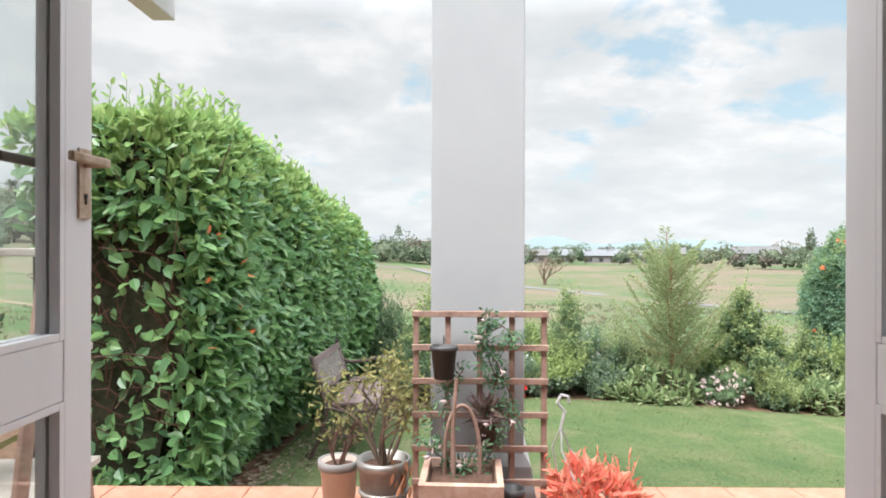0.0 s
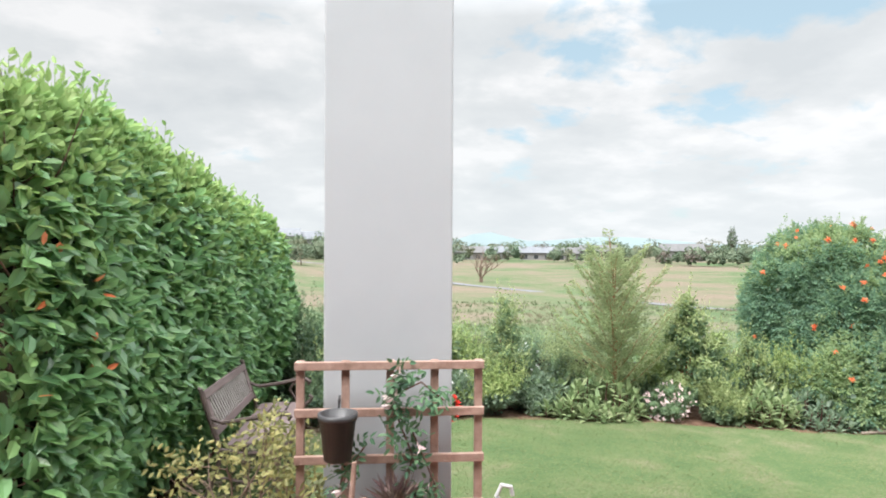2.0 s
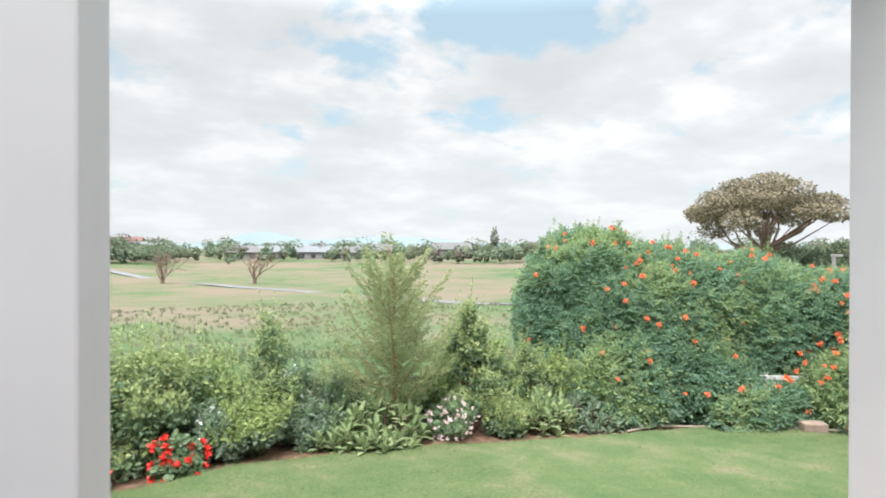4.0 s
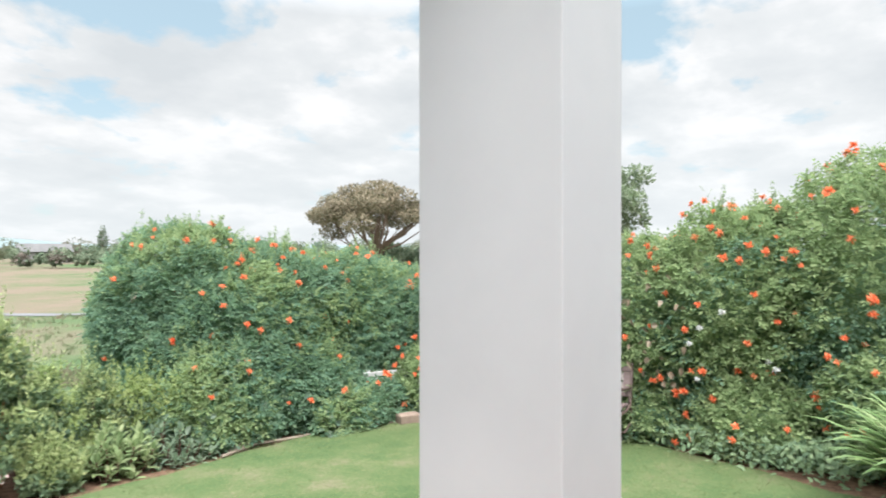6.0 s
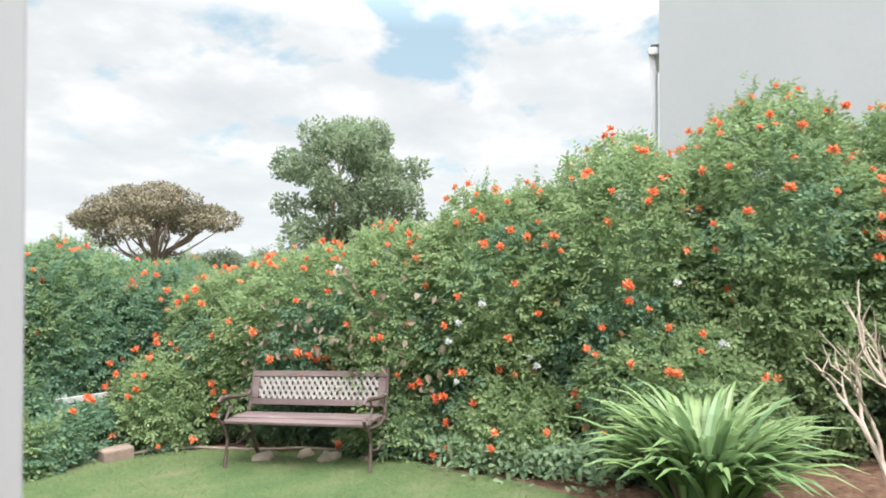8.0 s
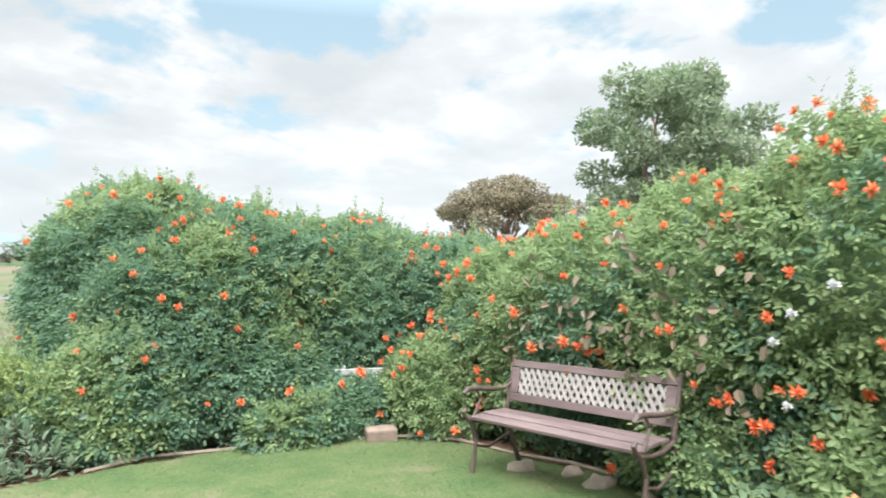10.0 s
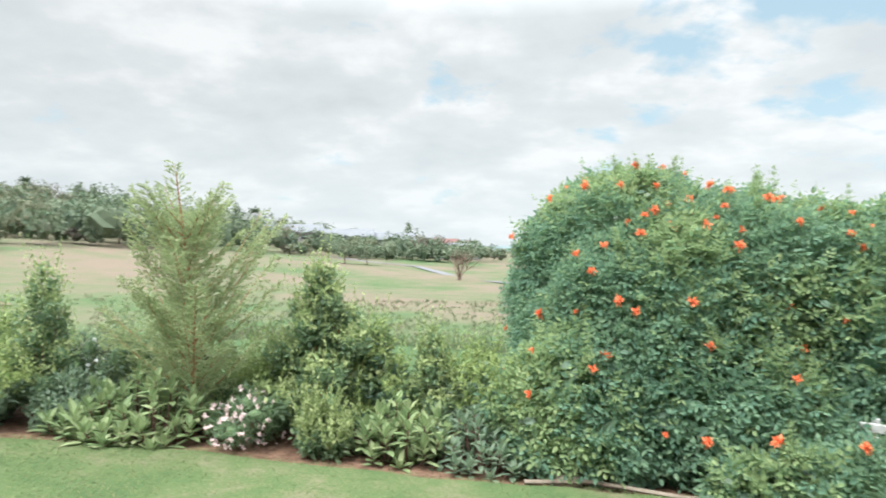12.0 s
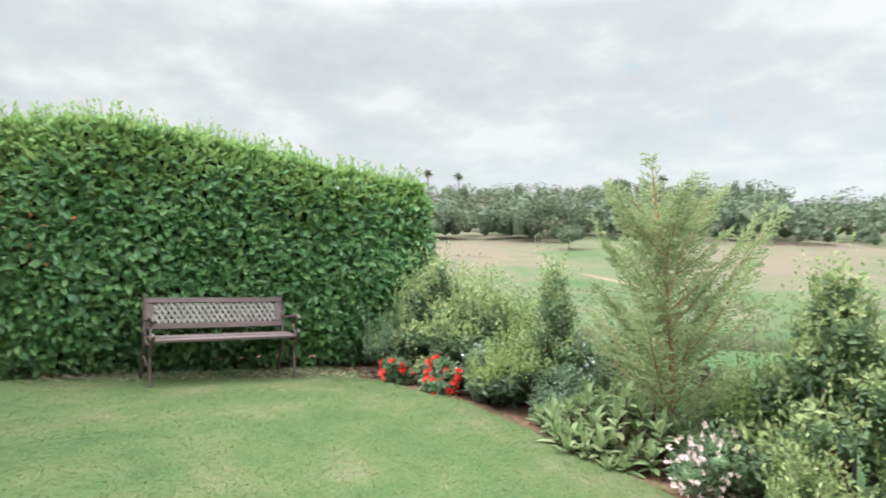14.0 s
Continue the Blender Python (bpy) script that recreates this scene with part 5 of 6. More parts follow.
def pot_shape(r0, r1, h, wall=0.008, rim=0.012):
    return Shape().lathe((0, 0, 0), [(r0, 0), (r0 + (r1 - r0) * 0.86, h * 0.86), (r1 + rim * 0.3, h * 0.86), (r1 + rim * 0.4, h), (r1 - wall, h), (r1 - wall - 0.004, h * 0.8), (r0 * 0.8, h * 0.78)])


def soil_disc(r, z):
    s = Shape()
    return s.blob((0, 0, z), (r, r, 0.012), 5, 16, 0.4, 2)


def twiggy_plant(ob, z, height, radius, leaf, count, size, n_stems=6, bark=BARK, width=0.45):
    stems, tips, s = Shape(), [], Shape()
    for i in range(n_stems):
        a = 2 * math.pi * i / n_stems + rng.normal(0, 0.3)
        d = Vector((math.cos(a) * radius / height * 0.6, math.sin(a) * radius / height * 0.6, 1))
        branch(stems, Vector((0.015 * math.cos(a), 0.015 * math.sin(a), z)), d, height * 0.45, 0.006, 2, tips)
    part("stem", stems, bark, ob)
    tips_a = np.array([tuple(t) for t in tips])
    pick = rng.integers(0, len(tips_a), count)
    p = tips_a[pick] + rng.normal(0, radius * 0.16, (count, 3))
    s.leaves(p, unit(count) + np.array([0, 0, 0.3]), unit(count), size * rng.uniform(0.6, 1.2, count), size * width)
    part("leaves", s, leaf, ob)


L_WITHERED = leaf_mat("withered_orange_leaf", [(0.4, 0.16, 0.06), (0.55, 0.27, 0.12)], rough=0.7, through_light=0.3)


def build_pots():
    ob = thing("potted_plant", (-0.41, 2.5, FLOOR), "tan pot with grey rim holding a small bare-stemmed succulent", "potted plant", "verandah pots")
    part("pot", pot_shape(0.058, 0.076, 0.225), TAN_POT, ob, smooth=True)
    part("rim", Shape().lathe((0, 0, 0), [(0.078, 0.195), (0.084, 0.197), (0.084, 0.228), (0.072, 0.228), (0.072, 0.2)]), GREY_RIM, ob, "grey rim", smooth=True)
    part("soil", soil_disc(0.07, 0.2), BARK_CHIPS, ob)
    twiggy_plant(ob, 0.2, 0.24, 0.13, L_POT, 110, 0.028, 5, TWIG)

    ob = thing("potted_plant", (-0.225, 2.42, FLOOR), "galvanised bucket with a yellow-green bushy plant", "potted plant", "verandah pots")
    part("bucket", pot_shape(0.08, 0.1, 0.26), ZINC, ob, smooth=True)
    part("hoop", Shape().lathe((0, 0, 0), [(0.094, 0.13), (0.099, 0.135), (0.0995, 0.142), (0.094, 0.147)]), ZINC, ob, smooth=True)
    part("soil", soil_disc(0.09, 0.225), BARK_CHIPS, ob)
    twiggy_plant(ob, 0.23, 0.42, 0.19, L_POT, 1000, 0.024, 9, BARK)
    dry = Shape()
    k = 22
    dry.leaves(np.stack([rng.normal(0.08, 0.04, k), rng.normal(-0.1, 0.02, k), rng.uniform(0.16, 0.3, k)], 1), unit(k) * 0.4 + np.array([0, 0, -1]), unit(k), 0.05, 0.018)
    part("dry_leaves", dry, L_WITHERED, ob, "hanging orange withered leaves")

    ob = thing("planter", (0.066, 2.12, FLOOR), "square pale clay planter with bark mulch and climbing jasmine", "planter", "verandah pots", turn=-3)
    s = Shape()
    verts, faces = [], []
    for r, z in ((0.105, 0), (0.118, 0.25), (0.134, 0.252), (0.136, 0.315), (0.114, 0.318), (0.11, 0.27)):
        verts += [(-r, -r, z), (r, -r, z), (r, r, z), (-r, r, z)]
    for i in range(5):
        for q in range(4):
            a, b = i * 4 + q, i * 4 + (q + 1) % 4
            faces.append((a, b, b + 4, a + 4))
    faces += [(3, 2, 1, 0), (20, 21, 22, 23)]
    part("box", s.add(verts, faces), CLAY, ob)
    part("soil", Shape().box((0, 0, 0.285), (0.21, 0.21, 0.02), bevel=0.006), BARK_CHIPS, ob)
    stake = Shape().tube([(-0.03, 0.02, 0.28), (-0.032, 0.03, 0.45), (-0.02, 0.03, 0.62)], [0.009, 0.008, 0.006], 7)
    part("stake", stake, TIMBER, ob)
    arch = [(-0.06 + 0.06 * (1 - math.cos(a)), 0.03, 0.36 + 0.17 * math.sin(a)) for a in np.linspace(0, math.pi, 14)]
    part("cane_arch", Shape().tube([(-0.06, 0.03, 0.28)] + arch + [(0.06, 0.03, 0.28)], 0.007, 7), TIMBER, ob)
    vine, lv, fl = Shape(), Shape(), []
    for start, pts in enumerate((
            [(0.0, 0.05, 0.28), (0.08, 0.1, 0.45), (0.12, 0.13, 0.6), (0.06, 0.13, 0.75), (0.08, 0.14, 0.82)],
            [(0.05, 0.05, 0.28), (0.13, 0.1, 0.4), (0.18, 0.13, 0.52), (0.12, 0.13, 0.66), (0.05, 0.13, 0.74)],
            [(-0.05, 0.05, 0.28), (-0.08, 0.09, 0.42), (-0.06, 0.12, 0.55), (0.0, 0.13, 0.63)],
            [(0.02, 0.05, 0.28), (-0.1, 0.06, 0.36), (-0.17, 0.05, 0.42)],
            [(0.06, 0.13, 0.75), (0.14, 0.13, 0.79), (0.2, 0.14, 0.74)])):
        vine.tube(pts, 0.0025, 5)
        q = np.concatenate([np.linspace(a, b, 16) for a, b in zip(np.array(pts[:-1]), np.array(pts[1:]))])
        q = q + rng.normal(0, 0.018, q.shape)
        sel = rng.random(len(q)) < 0.55
        frond_leaves(lv, q[sel], np.tile((0.0, -0.6, 0.1), (sel.sum(), 1)), 0.026, 2)
        fl.append(q[rng.random(len(q)) < 0.1])
    part("vine_stems", vine, TWIG, ob)
    part("vine_leaves", lv, L_VINE, ob)
    star = flower_mesh("flower", P_PINK, 7, 0.022, 0.007)
    rose = flower_mesh("flower", P_PINK, 8, 0.016, 0.006)
    f = np.concatenate(fl)
    blooms(ob, f, np.tile((0.0, -1.0, 0.2), (len(f), 1)), [star, star, rose], 0.02, 0.8, 1.3)

    ob = thing("potted_plant", (0.155, 2.235, FLOOR + 0.36), "brown pot with a spiky reddish succulent hung on the trellis", "potted plant", "verandah pots")
    part("pot", pot_shape(0.03, 0.052, 0.11), BROWN_POT, ob, smooth=True)
    s = Shape()
    k = 210
    d = unit(k) + np.array([0, 0, 0.6])
    s.leaves(np.tile((0, 0, 0.115), (k, 1)) + rng.normal(0, 0.012, (k, 3)), d, unit(k), rng.uniform(0.06, 0.1, k), 0.009, droop=-0.1)
    part("leaves", s, P_SPIKE, ob)
    part("hook", Shape().tube([(0.0, 0.05, 0.1), (0.0, 0.045, 0.14), (0.0, 0.02, 0.145)], 0.003, 6), DARK_METAL, ob)

    ob = thing("hanging_pot", (0.004, 2.205, FLOOR + 0.61), "empty black plastic pot hooked on the trellis", "pot", "verandah pots")
    part("pot", pot_shape(0.034, 0.047, 0.115, 0.004, 0.006), BLACK_POT, ob, smooth=True)
    part("hook", Shape().tube([(0.0, 0.046, 0.11), (0.0, 0.05, 0.135), (0.0, 0.07, 0.14), (0, 0.075, 0.12)], 0.003, 6), BLACK_POT, ob)

    ob = thing("plant_pot", (0.245, 2.2, FLOOR), "small black plastic nursery pot on the tiles", "pot", "verandah pots")
    part("pot", pot_shape(0.03, 0.042, 0.23, 0.004, 0.006), BLACK_POT, ob, smooth=True)
    part("soil", soil_disc(0.034, 0.19), BARK_CHIPS, ob)

    ob = thing("hanging_basket_plant", (0.5, 2.05, FLOOR), "pot overflowing with coral-red leaves and a pale hanger", "potted plant", "verandah pots")
    part("pot", pot_shape(0.09, 0.12, 0.17), TAN_POT, ob, smooth=True)
    s, st = Shape(), Shape()
    masses = [((0, 0, 0.2), (0.15, 0.14, 0.13)), ((0.09, 0.0, 0.17), (0.1, 0.1, 0.1)), ((-0.06, 0, 0.25), (0.08, 0.08, 0.11))]
    p, n = shell(masses, 900, 0.3, None, 0.7)
    free_leaves(s, p, n, 0.055, 0.36, 0.7, 0.35, 0.6)
    for i in range(24):
        a = Vector((rng.normal(0, 0.07), rng.normal(0, 0.06), 0.26))
        b = a + Vector((rng.normal(0, 0.04), rng.normal(0, 0.03), rng.uniform(0.05, 0.13)))
        st.tube([a, b], 0.0015, 4)
        q = np.linspace(tuple(a), tuple(b), 8)
        s.leaves(q, unit(8) * 0.6 + np.array([0, 0, 0.7]), unit(8), 0.022, 0.008)
    part("leaves", s, P_CORAL, ob)
    part("stem", st, P_CORAL, ob)
    wires = Shape()
    knot = Vector((-0.11, 0.02, 0.48))
    for a in (0.4, 2.5, 4.6):
        wires.tube([(0.11 * math.cos(a), 0.11 * math.sin(a), 0.165), (knot + Vector((0.03 * math.cos(a), 0.03 * math.sin(a), -0.07))), knot], 0.003, 5)
    wires.tube([knot, knot + Vector((0.012, 0, 0.05)), knot + Vector((-0.012, 0, 0.08)), knot + Vector((0.0, 0, 0.105)), knot + Vector((0.022, 0, 0.1)), knot + Vector((0.026, 0, 0.08))], 0.0055, 6)
    part("hanger", wires, WHITE_BOARD, ob, "pale plastic hanger with hook")


build_pots()


def build_plant_stand():
    ob = thing("plant_stand", (-1.68, 2.0, FLOOR), "weathered timber ladder stand with board shelves", "plant stand", turn=8)
    for x in (-0.42, 0.42):
        part("leg", Shape().tube([(x, 0.28, 0), (x, -0.02, 1.35)], 0.022, 6), TIMBER, ob)
        part("leg", Shape().tube([(x, -0.3, 0), (x, 0.0, 1.35)], 0.022, 6), TIMBER, ob)
    for z, d in ((0.3, 0.44), (0.72, 0.3), (1.05, 0.2)):
        part("shelf", Shape().box((0, 0, z), (0.95, d, 0.025), bevel=0.004), GREY_BOARD, ob)
    for x, y, z, r, m, lf in ((-0.2, -0.05, 0.733, 0.05, TERRACOTTA, L_SHRUB), (0.2, 0, 0.733, 0.045, TAN_POT, L_GREYGREEN), (0.1, -0.05, 0.313, 0.11, BLACK_POT, L_POT), (-0.25, -0.05, 0.313, 0.09, ZINC, P_SPIKE), (0.0, 0, 1.063, 0.06, CLAY, L_SHRUB)):
        m4 = ob.matrix_basis @ Vector((x, y, z))
        p = thing("potted_plant", tuple(m4), "small pot with a leafy plant on the timber stand", "potted plant", "stand pots")
        part("pot", pot_shape(r * 0.75, r, r * 1.5), m, p, smooth=True)
        s = Shape()
        k = 160
        d = unit(k) + np.array([0, 0, 0.9])
        s.leaves(np.tile((0, 0, r * 1.35), (k, 1)) + rng.normal(0, r * 0.4, (k, 3)), d, unit(k), r * rng.uniform(0.6, 1.3, k), r * 0.45)
        part("leaves", s, lf, p)


build_plant_stand()

# ---- beyond the garden ----


def build_neighbour():
    ob = thing("neighbour_house", (10.2, -3.0, 0), "plain grey-white side of the neighbouring house with gutter and downpipe", "house", turn=-8)
    part("wall", Shape().box((2.5, 0, 3.2), (5.0, 7.9, 7.0)), WALL_PAINT, ob)
    part("roof", Shape().box((2.5, 0, 6.85), (5.4, 8.1, 0.2), bevel=0.02), ROOF_GREY, ob)
    g = Shape()
    g.box((0.5, 4.02, 4.4), (0.9, 0.13, 0.1), bevel=0.02)
    part("gutter", g, GLOSS_PAINT, ob)
    part("eave", Shape().box((0.55, 4.0, 4.48), (0.9, 0.12, 0.035)), ROOF_GREY, ob)
    part("downpipe", Shape().tube([(0.15, 4.06, 4.45), (0.15, 4.02, 4.2), (0.15, 4.02, 0)], 0.045, 10), GLOSS_PAINT, ob)


build_neighbour()


def build_tree(name, at, trunk_h, masses, leaf, count, size, label, category="tree", r=0.16, forks=5):
    z0 = land_z(*at) - 0.1
    ob = thing(name, (*at, z0), label, category)
    s = Shape()
    s.tube([(0, 0, 0), (0.04, 0.02, trunk_h * 0.5), (0, 0, trunk_h)], [r, r * 0.85, r * 0.7], 10)
    for i in range(forks * 3):
        c, rad = masses[i % len(masses)]
        end = Vector(c) + Vector(unit(1)[0]) * min(rad) * 0.7
        st = Vector((0, 0, trunk_h * rng.uniform(0.7, 1.0)))
        mid = st.lerp(end, 0.5) + Vector(unit(1)[0]) * 0.12 * (end - st).length
        s.tube([st, mid, end], [r * 0.45, r * 0.25, r * 0.08], 6)
    part("trunk", s, BARK, ob)
    cr = Shape()
    p, n = shell(masses, count, 0.55, None, 0.75)
    free_leaves(cr, p, n, size, 0.5, 0.5, 0.0, 0.8)
    part("crown", cr, leaf, ob)
    return ob


def crown_masses(centre, spread, height, clumps, r0, r1, seed):
    g = np.random.default_rng(seed)
    out = []
    for i in range(clumps):
        d = g.normal(size=3)
        d /= np.linalg.norm(d)
        k = g.random() ** 0.4
        r = g.uniform(r0, r1)
        out.append(((centre[0] + d[0] * spread * k, centre[1] + d[1] * spread * k, centre[2] + d[2] * height * k), (r, r, r * 0.75)))
    return out


tree_foot = land_z(10.8, 5.24) - 0.1
build_tree("tree", (10.8, 5.24), 1.3, crown_masses((0, 0, 2.78 - tree_foot), 1.06, 1.05, 62, 0.17, 0.34, 8) + [((-0.75, 0.3, 1.9 - tree_foot), (0.35, 0.35, 0.35))], L_TREE, 17000, 0.075, "leafy green tree with gaps in its crown beyond the hedge", r=0.1)
flat = []
g_ = np.random.default_rng(11)
for i in range(54):
    a, k = g_.uniform(0, 2 * math.pi), math.sqrt(g_.random())
    flat.append(((math.cos(a) * 5.2 * k, math.sin(a) * 5.2 * k, 9.5 - 2.5 * k * k + g_.normal(0, 0.6)), (g_.uniform(0.9, 1.7), g_.uniform(0.9, 1.7), g_.uniform(0.45, 0.8))))
build_tree("umbrella_tree", (43.7, 34.3), 5.0, flat, L_UMB, 22000, 0.24, "spreading flat-topped tree with a brownish crown", r=0.3, forks=8)
build_tree("tree", (46.5, 32.5), 3.0, crown_masses((0, 0, 4.0), 2.5, 1.6, 16, 0.8, 1.4, 5), L_FAR, 2600, 0.35, "dark bushy tree beside the flat-topped tree", r=0.2)
post = Shape().tube([(0, 0, 0), (0, 0, 2.35)], 0.035, 8)
post.box((0.1, 0, 2.36), (0.28, 0.08, 0.05), bevel=0.01)
tagged(new("street_lamp", post.mesh("street_lamp", GREY_RIM)), "thin grey lamp post beyond the hedge", "lamp post").location = (12.3, 9.0, land_z(12.3, 9.0))


def build_bare_tree(at, h):
    ob = thing("bare_tree", (*at, land_z(*at) - 0.1), "leafless grey-brown tree standing on the meadow", "tree", "bare trees")
    s, tips = Shape(), []
    for i in range(7):
        a = 2 * math.pi * i / 7
        branch(s, Vector((0, 0, h * 0.1)), Vector((math.cos(a) * 0.5, math.sin(a) * 0.5, 1)), h * 0.4, 0.12, 3, tips)
    s.tube([(0, 0, 0), (0, 0, h * 0.15)], 0.28, 8)
    part("branch", s, BARK, ob)


build_bare_tree((15.2, 94), 4.6)
build_bare_tree((3.2, 96), 4.4)


def polar(bearing, r):
    a = radians(bearing)
    return 3 + r * math.sin(a), 3 + r * math.cos(a)


def build_woods():
    """Belts of distant trees along the meadow's far edge and up the hill."""
    groups, cores = [Shape(), Shape(), Shape()], Shape()
    for i in range(1300):
        b = rng.uniform(-78, 62) if i % 3 else rng.uniform(-70, 0)
        left = smooth(5, -42, b)
        near = 104 + 64 * (1 - left)
        r = near - 8 + 14 * noise.noise(Vector((b * 0.13, 0, 4))) + rng.random() ** 1.25 * (214 if left > 0.3 else 120)
        x, y = polar(b, r)
        z = land_z(x, y)
        h = (1.6 + 5.6 * rng.random() ** 1.4) * (1.0 + 0.35 * left) * (0.8 + 0.4 * rng.random())
        w = h * rng.uniform(0.5, 0.85)
        cores.blob((x, y, z + h * 0.42), (w * 0.3, w * 0.3, h * 0.28), 5, 7, 0.7, i)
        tone = noise.noise(Vector((x * 0.03, y * 0.03, 7))) + rng.normal(0, 0.25)
        s = groups[0 if tone < 0.15 else 1 if tone < 0.4 else 2]
        for lobe in range(3):
            n = 58
            d = unit(n)
            d[:, 2] = np.abs(d[:, 2]) * 1.1 - 0.2
            off = np.array([rng.normal(0, 0.3) * w, rng.normal(0, 0.3) * w, rng.uniform(0.3, 0.72) * h])
            k = rng.uniform(0.38, 0.66)
            p = np.array([x, y, z]) + off + d * np.array([w * k, w * k, h * 0.6 * k]) * (1 + 0.04 * rng.normal(size=(n, 1)))
            s.leaves(p, unit(n), d, rng.uniform(0.35, 0.8, n), rng.uniform(0.3, 0.65, n))
    for s, m, label in zip(groups, (L_FAR, L_FAR_OLIVE, L_FAR_BROWN), ("belts of distant dark green trees along the meadow", "distant olive green trees among the woods", "distant brownish trees among the woods")):
        solid("far_woods", s, m, label, "trees", "stuff")
    solid("far_wood_shade", cores, L_FAR, "inner foliage of the distant tree belts", "trees", "stuff")


build_woods()


def field_tree(bearing, r, h, w, label):
    x, y = polar(bearing, r)
    build_tree("meadow_tree", (x, y), h * 0.35, crown_masses((0, 0, h * 0.68), w * 0.55, h * 0.16, 9, w * 0.3, w * 0.45, int(r)), L_FAR, 900, 0.4, label, r=0.14, forks=3)


for b, r, h, w in ((-45, 86, 3.2, 2.6), (-38.5, 92, 3.4, 3.2), (-47, 105, 6.0, 5.0), (-44, 112, 5.0, 4.4), (-34, 120, 6.0, 4.0), (-29, 118, 4.2, 3.2), (-10.5, 120, 4.4, 4.0), (-8.5, 122, 4.2, 4.0), (0.5, 140, 6, 5.5)):
    field_tree(b, r, h, w, "round-headed tree standing on the open meadow")
big = polar(-41.5, 175)
build_tree("tree", big, 5, crown_masses((0, 0, 8.2), 2.6, 2.4, 14, 1.4, 2.2, 21), L_FAR, 2200, 0.7, "tall dark round tree standing out on the hill", r=0.4)
for b, r in ((-20, 175), (-32, 190), (-31, 194), (30, 195), (-5, 195), (-55, 170)):
    x, y = polar(b, r)
    build_tree("tree", (x, y), 4, [((0, 0, 6.0), (1.3, 1.3, 3.0)), ((0, 0, 8.5), (0.7, 0.7, 1.8))], L_FAR, 500, 0.6, "slender dark tree above the distant woods", r=0.25)


def build_palm(bearing, r, top):
    x, y = polar(bearing, r)
    z = land_z(x, y)
    ob = thing("palm_tree", (x, y, z), "slender palm standing above the distant woods", "tree", "distant palms")
    h = max(4.0, top - z)
    part("trunk", Shape().tube([(0, 0, 0), (0.15, 0, h * 0.5), (0, 0, h)], [0.3, 0.22, 0.2], 7), BARK, ob)
    tuft, n = Shape(), 46
    d = unit(n) * np.array([1, 1, 0.7]) + np.array([0, 0, 0.25])
    tuft.leaves(np.tile((0, 0, h), (n, 1)), d, unit(n) * 0.4 + np.array([0, 0, 1.0]), rng.uniform(1.3, 2.1, n), 0.42, droop=0.3)
    part("crown", tuft, L_FAR, ob)


for b, r, top in ((-58.4, 200, 23.0), (-55.6, 200, 22.0), (-37.7, 205, 20.5), (-35.6, 205, 19.0), (-18.5, 205, 12.5)):
    build_palm(b, r, top)


def build_house_far(bearing, r, w, d, h, roof, turn, lift=0.0):
    x, y = polar(bearing, r + 14)
    ob = thing("house", (x, y, land_z(x, y) + lift), "distant pale house with a pitched roof among trees", "house", "distant houses", turn=turn)
    part("wall", Shape().box((0, 0, h / 2 - 1), (w, d, h + 2)), HOUSE_WALL, ob)
    rs = Shape()
    rh, o = d * 0.28, 0.5
    rs.add([(-w / 2 - o, -d / 2 - o, h), (w / 2 + o, -d / 2 - o, h), (w / 2 + o, d / 2 + o, h), (-w / 2 - o, d / 2 + o, h), (-w / 2 - o, 0, h + rh), (w / 2 + o, 0, h + rh)],
           [(0, 1, 5, 4), (2, 3, 4, 5), (1, 2, 5), (3, 0, 4), (3, 2, 1, 0)])
    part("roof", rs, roof, ob)
    n = max(2, int(w / 3))
    for i in range(n):
        part("window", Shape().box((-w / 2 + w * (i + 0.5) / n, -d / 2 - 0.01, h * 0.55), (1.3, 0.1, 1.2)), WINDOW_DARK, ob)


for row in ((13.5, 184, 10, 7, 2.8, ROOF_PALE, -15, -0.6), (16.5, 182, 9, 7, 2.6, ROOF_GREY, -10, -0.6), (9.5, 188, 9, 7, 2.8, ROOF_PALE, 5, -0.6), (7.2, 182, 9, 7, 2.8, ROOF_GREY, -5, -0.6), (19, 180, 10, 7, 2.8, ROOF_GREY, -20),
            (-3.2, 176, 9, 7, 2.8, ROOF_RED, 20, 0.3), (-1.8, 194, 9, 7, 3, ROOF_RED, -10, 1), (-0.5, 172, 12, 8, 2.6, ROOF_PALE, 10), (-7, 172, 16, 8, 3.2, ROOF_PALE, 10, 1), (-11, 170, 18, 8, 3.0, ROOF_PALE, 10, 1),
            (-15, 165, 14, 8, 3.0, ROOF_PALE, 20, 1), (-20, 178, 12, 8, 3, ROOF_GREY, 20, 2), (-37, 150, 10, 7, 2.8, ROOF_GREY, 35, -0.5), (-44, 165, 10, 7, 2.8, ROOF_PALE, 40, -0.5), (-50, 160, 9, 7, 2.8, ROOF_RED, 40, -0.5), (-47, 190, 10, 7, 3, ROOF_GREY, 40, 0), (26, 190, 12, 8, 3, ROOF_GREY, -20), (-26, 172, 12, 8, 3, ROOF_GREY, 20, 1)):
    build_house_far(*row)


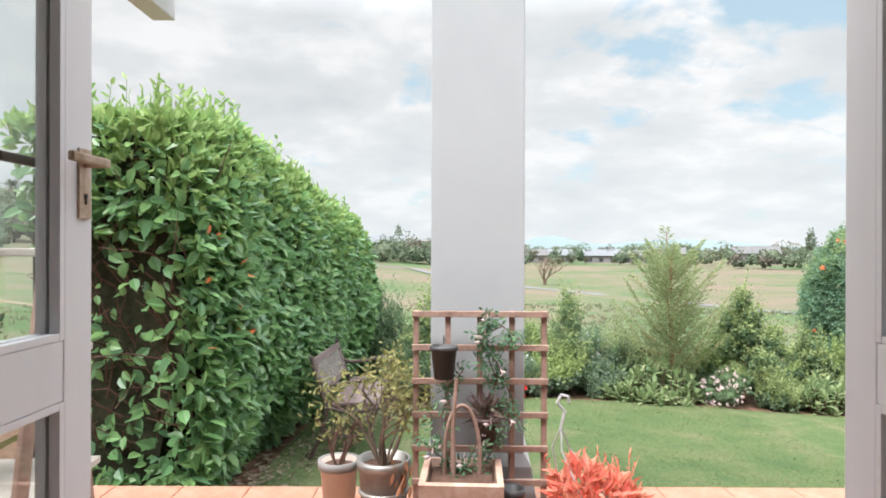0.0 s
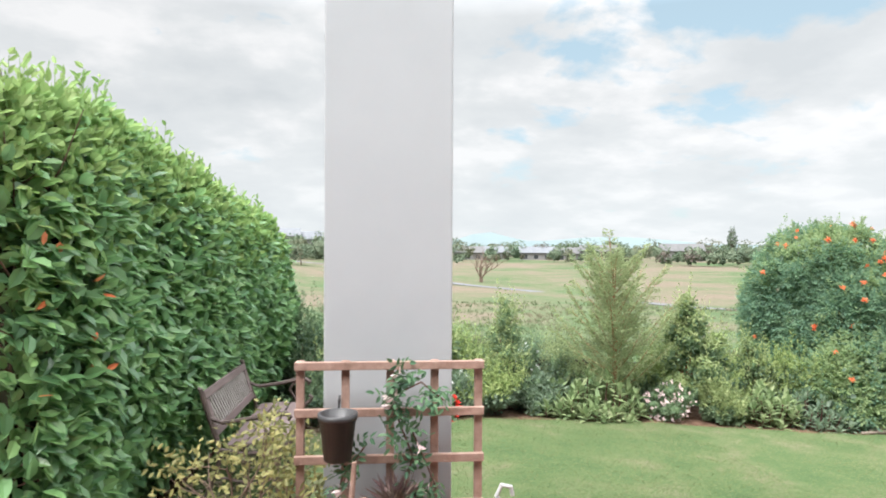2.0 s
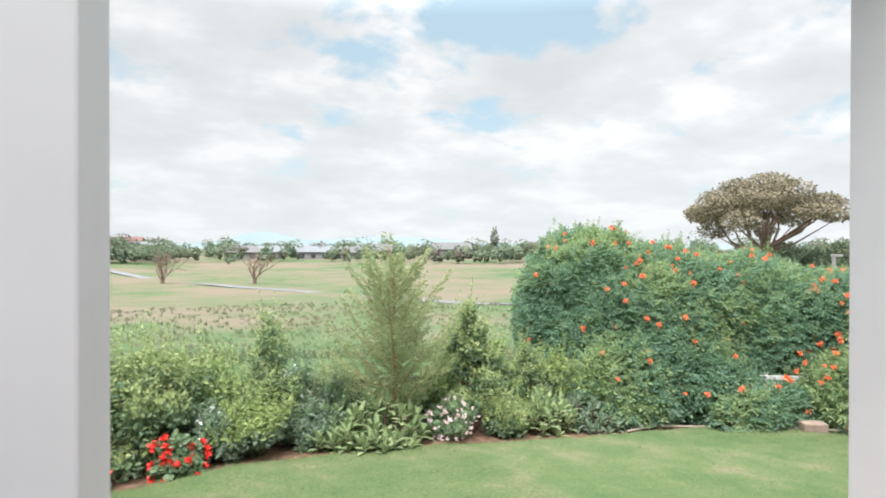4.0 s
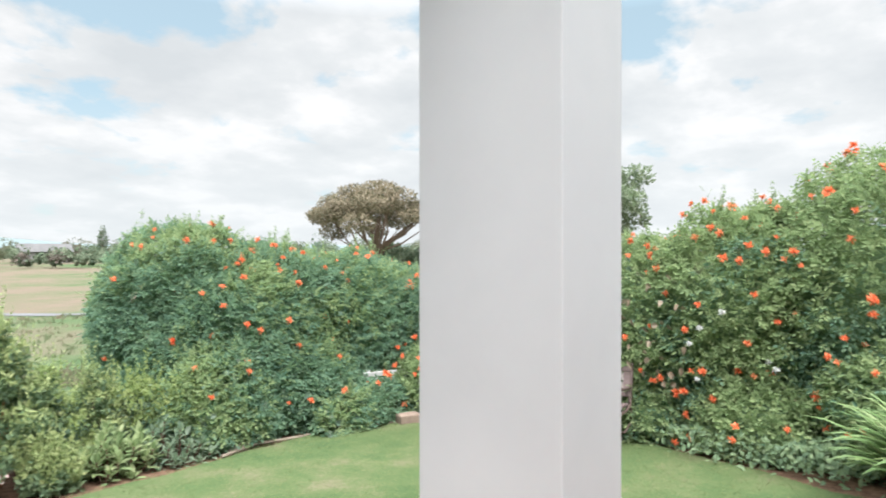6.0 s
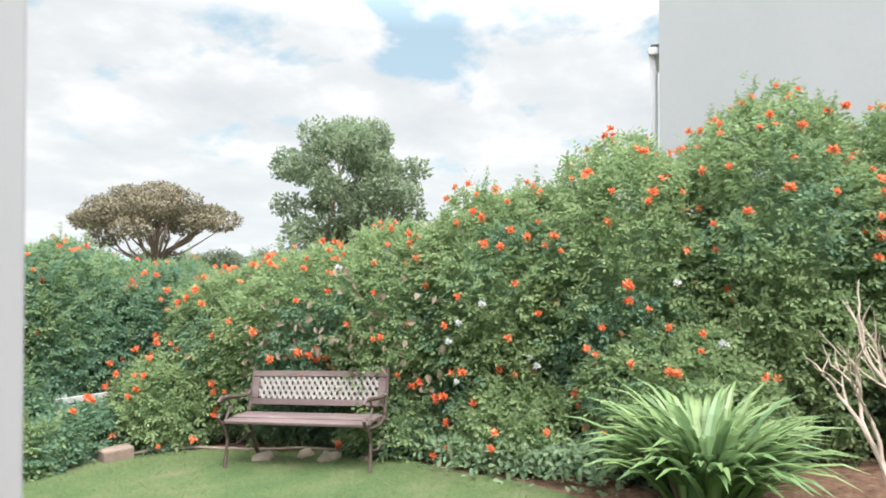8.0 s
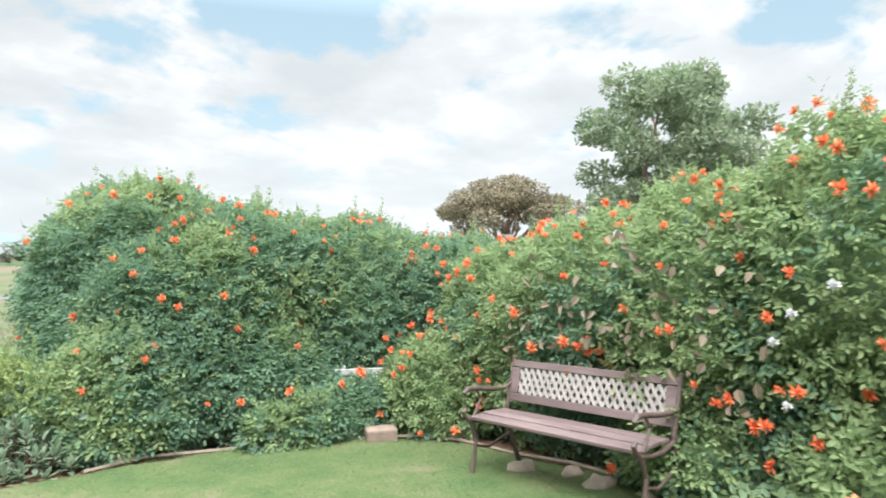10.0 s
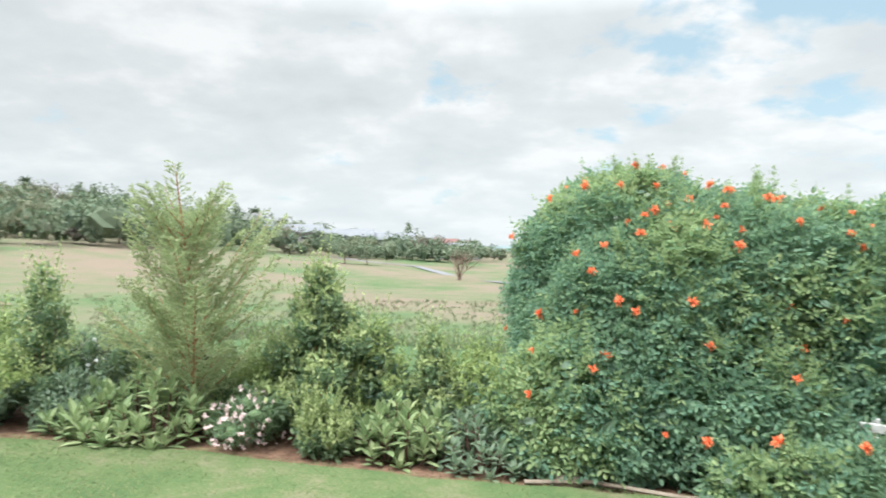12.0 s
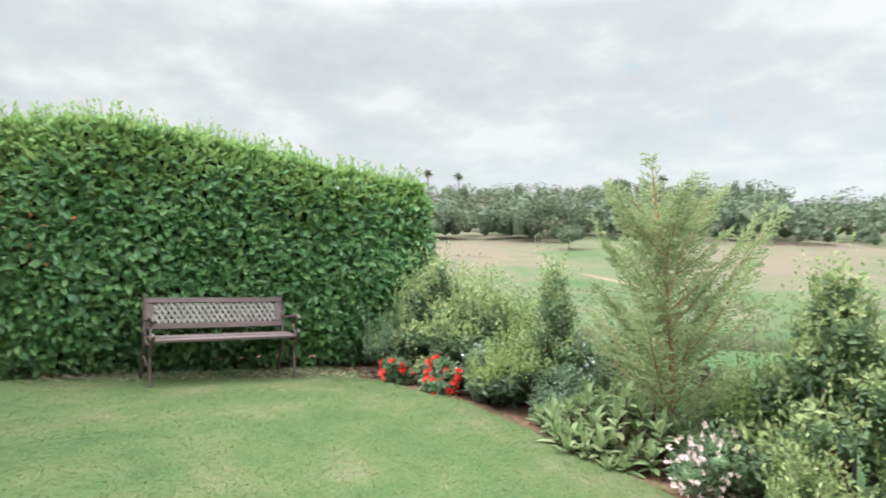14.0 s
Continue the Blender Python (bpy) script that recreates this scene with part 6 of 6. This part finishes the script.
def build_track(name, pts, width, material, label):
    s = Shape()
    pts = [Vector((*polar(b, r), 0)) for b, r in pts]
    fine = []
    for a, b in zip(pts[:-1], pts[1:]):
        fine += [a.lerp(b, k / 10) for k in range(10)]
    fine.append(pts[-1])
    verts = []
    for i, p in enumerate(fine):
        d = (fine[min(i + 1, len(fine) - 1)] - fine[max(i - 1, 0)]).normalized()
        sd = Vector((-d.y, d.x, 0)) * width / 2
        for q in (p - sd, p + sd):
            rough = 0.35 * noise.noise(Vector((q.x * 0.06, q.y * 0.06, 0)))
            verts.append((q.x, q.y, land_z(q.x, q.y) + rough + 0.06))
    s.add(verts, [(2 * i, 2 * i + 1, 2 * i + 3, 2 * i + 2) for i in range(len(fine) - 1)])
    solid(name, s, material, label, "road", "structure", smooth=True)


build_track("road", [(-14, 150), (-4, 128), (1, 100), (6, 84), (12, 74), (19, 62), (26, 52), (34, 47), (46, 44)], 2.2, ASPHALT, "narrow grey asphalt road across the meadow")
build_track("footpath", [(-57, 79), (-51.8, 76.5), (-47.5, 71), (-45, 67), (-42.8, 62), (-40, 56), (-37.6, 50), (-36, 46)], 0.8, DUST, "pale trodden footpath across the meadow")


def build_meadow_grass():
    """Tufts of taller grass on the slope beyond the border."""
    green, straw = Shape(), Shape()
    for i in range(5200):
        b, r = rng.uniform(-62, 38), 9.0 + 42 * rng.random() ** 1.3
        x, y = polar(b, r)
        if y < 8.9:
            continue
        z = land_z(x, y) + 0.35 * noise.noise(Vector((x * 0.06, y * 0.06, 0))) * smooth(12, 40, r)
        n = 5
        p = np.array([x, y, z - 0.02]) + rng.normal(0, 0.1, (n, 3)) * np.array([1, 1, 0])
        hgt = rng.uniform(0.1, 0.3) * (1 + 0.5 * noise.noise(Vector((x * 0.2, y * 0.2, 3))))
        s = green if noise.noise(Vector((x * 0.15, y * 0.15, 8))) + rng.normal(0, 0.2) < 0.15 else straw
        s.leaves(p, unit(n) * 0.5 + np.array([0, 0, 1.0]), unit(n), hgt * rng.uniform(0.7, 1.3, n), 0.02 + 0.0009 * r)
    solid("meadow_grass", green, L_MEADOW, "taller green grass tufts on the meadow slope", "grass", "stuff")
    solid("dry_meadow_grass", straw, L_STRAW, "straw-coloured grass tufts on the meadow slope", "grass", "stuff")


build_meadow_grass()


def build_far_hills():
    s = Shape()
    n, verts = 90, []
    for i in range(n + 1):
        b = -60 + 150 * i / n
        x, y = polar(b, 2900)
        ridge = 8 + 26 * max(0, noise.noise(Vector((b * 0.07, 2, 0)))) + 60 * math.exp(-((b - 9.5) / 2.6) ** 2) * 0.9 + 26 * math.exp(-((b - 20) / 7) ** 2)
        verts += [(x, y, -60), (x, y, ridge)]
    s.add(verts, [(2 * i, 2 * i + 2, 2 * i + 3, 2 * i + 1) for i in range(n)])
    solid("backdrop", s, FAR_HILL, "distant hills on the horizon, pale blue from painted haze", "hills", "structure")


build_far_hills()
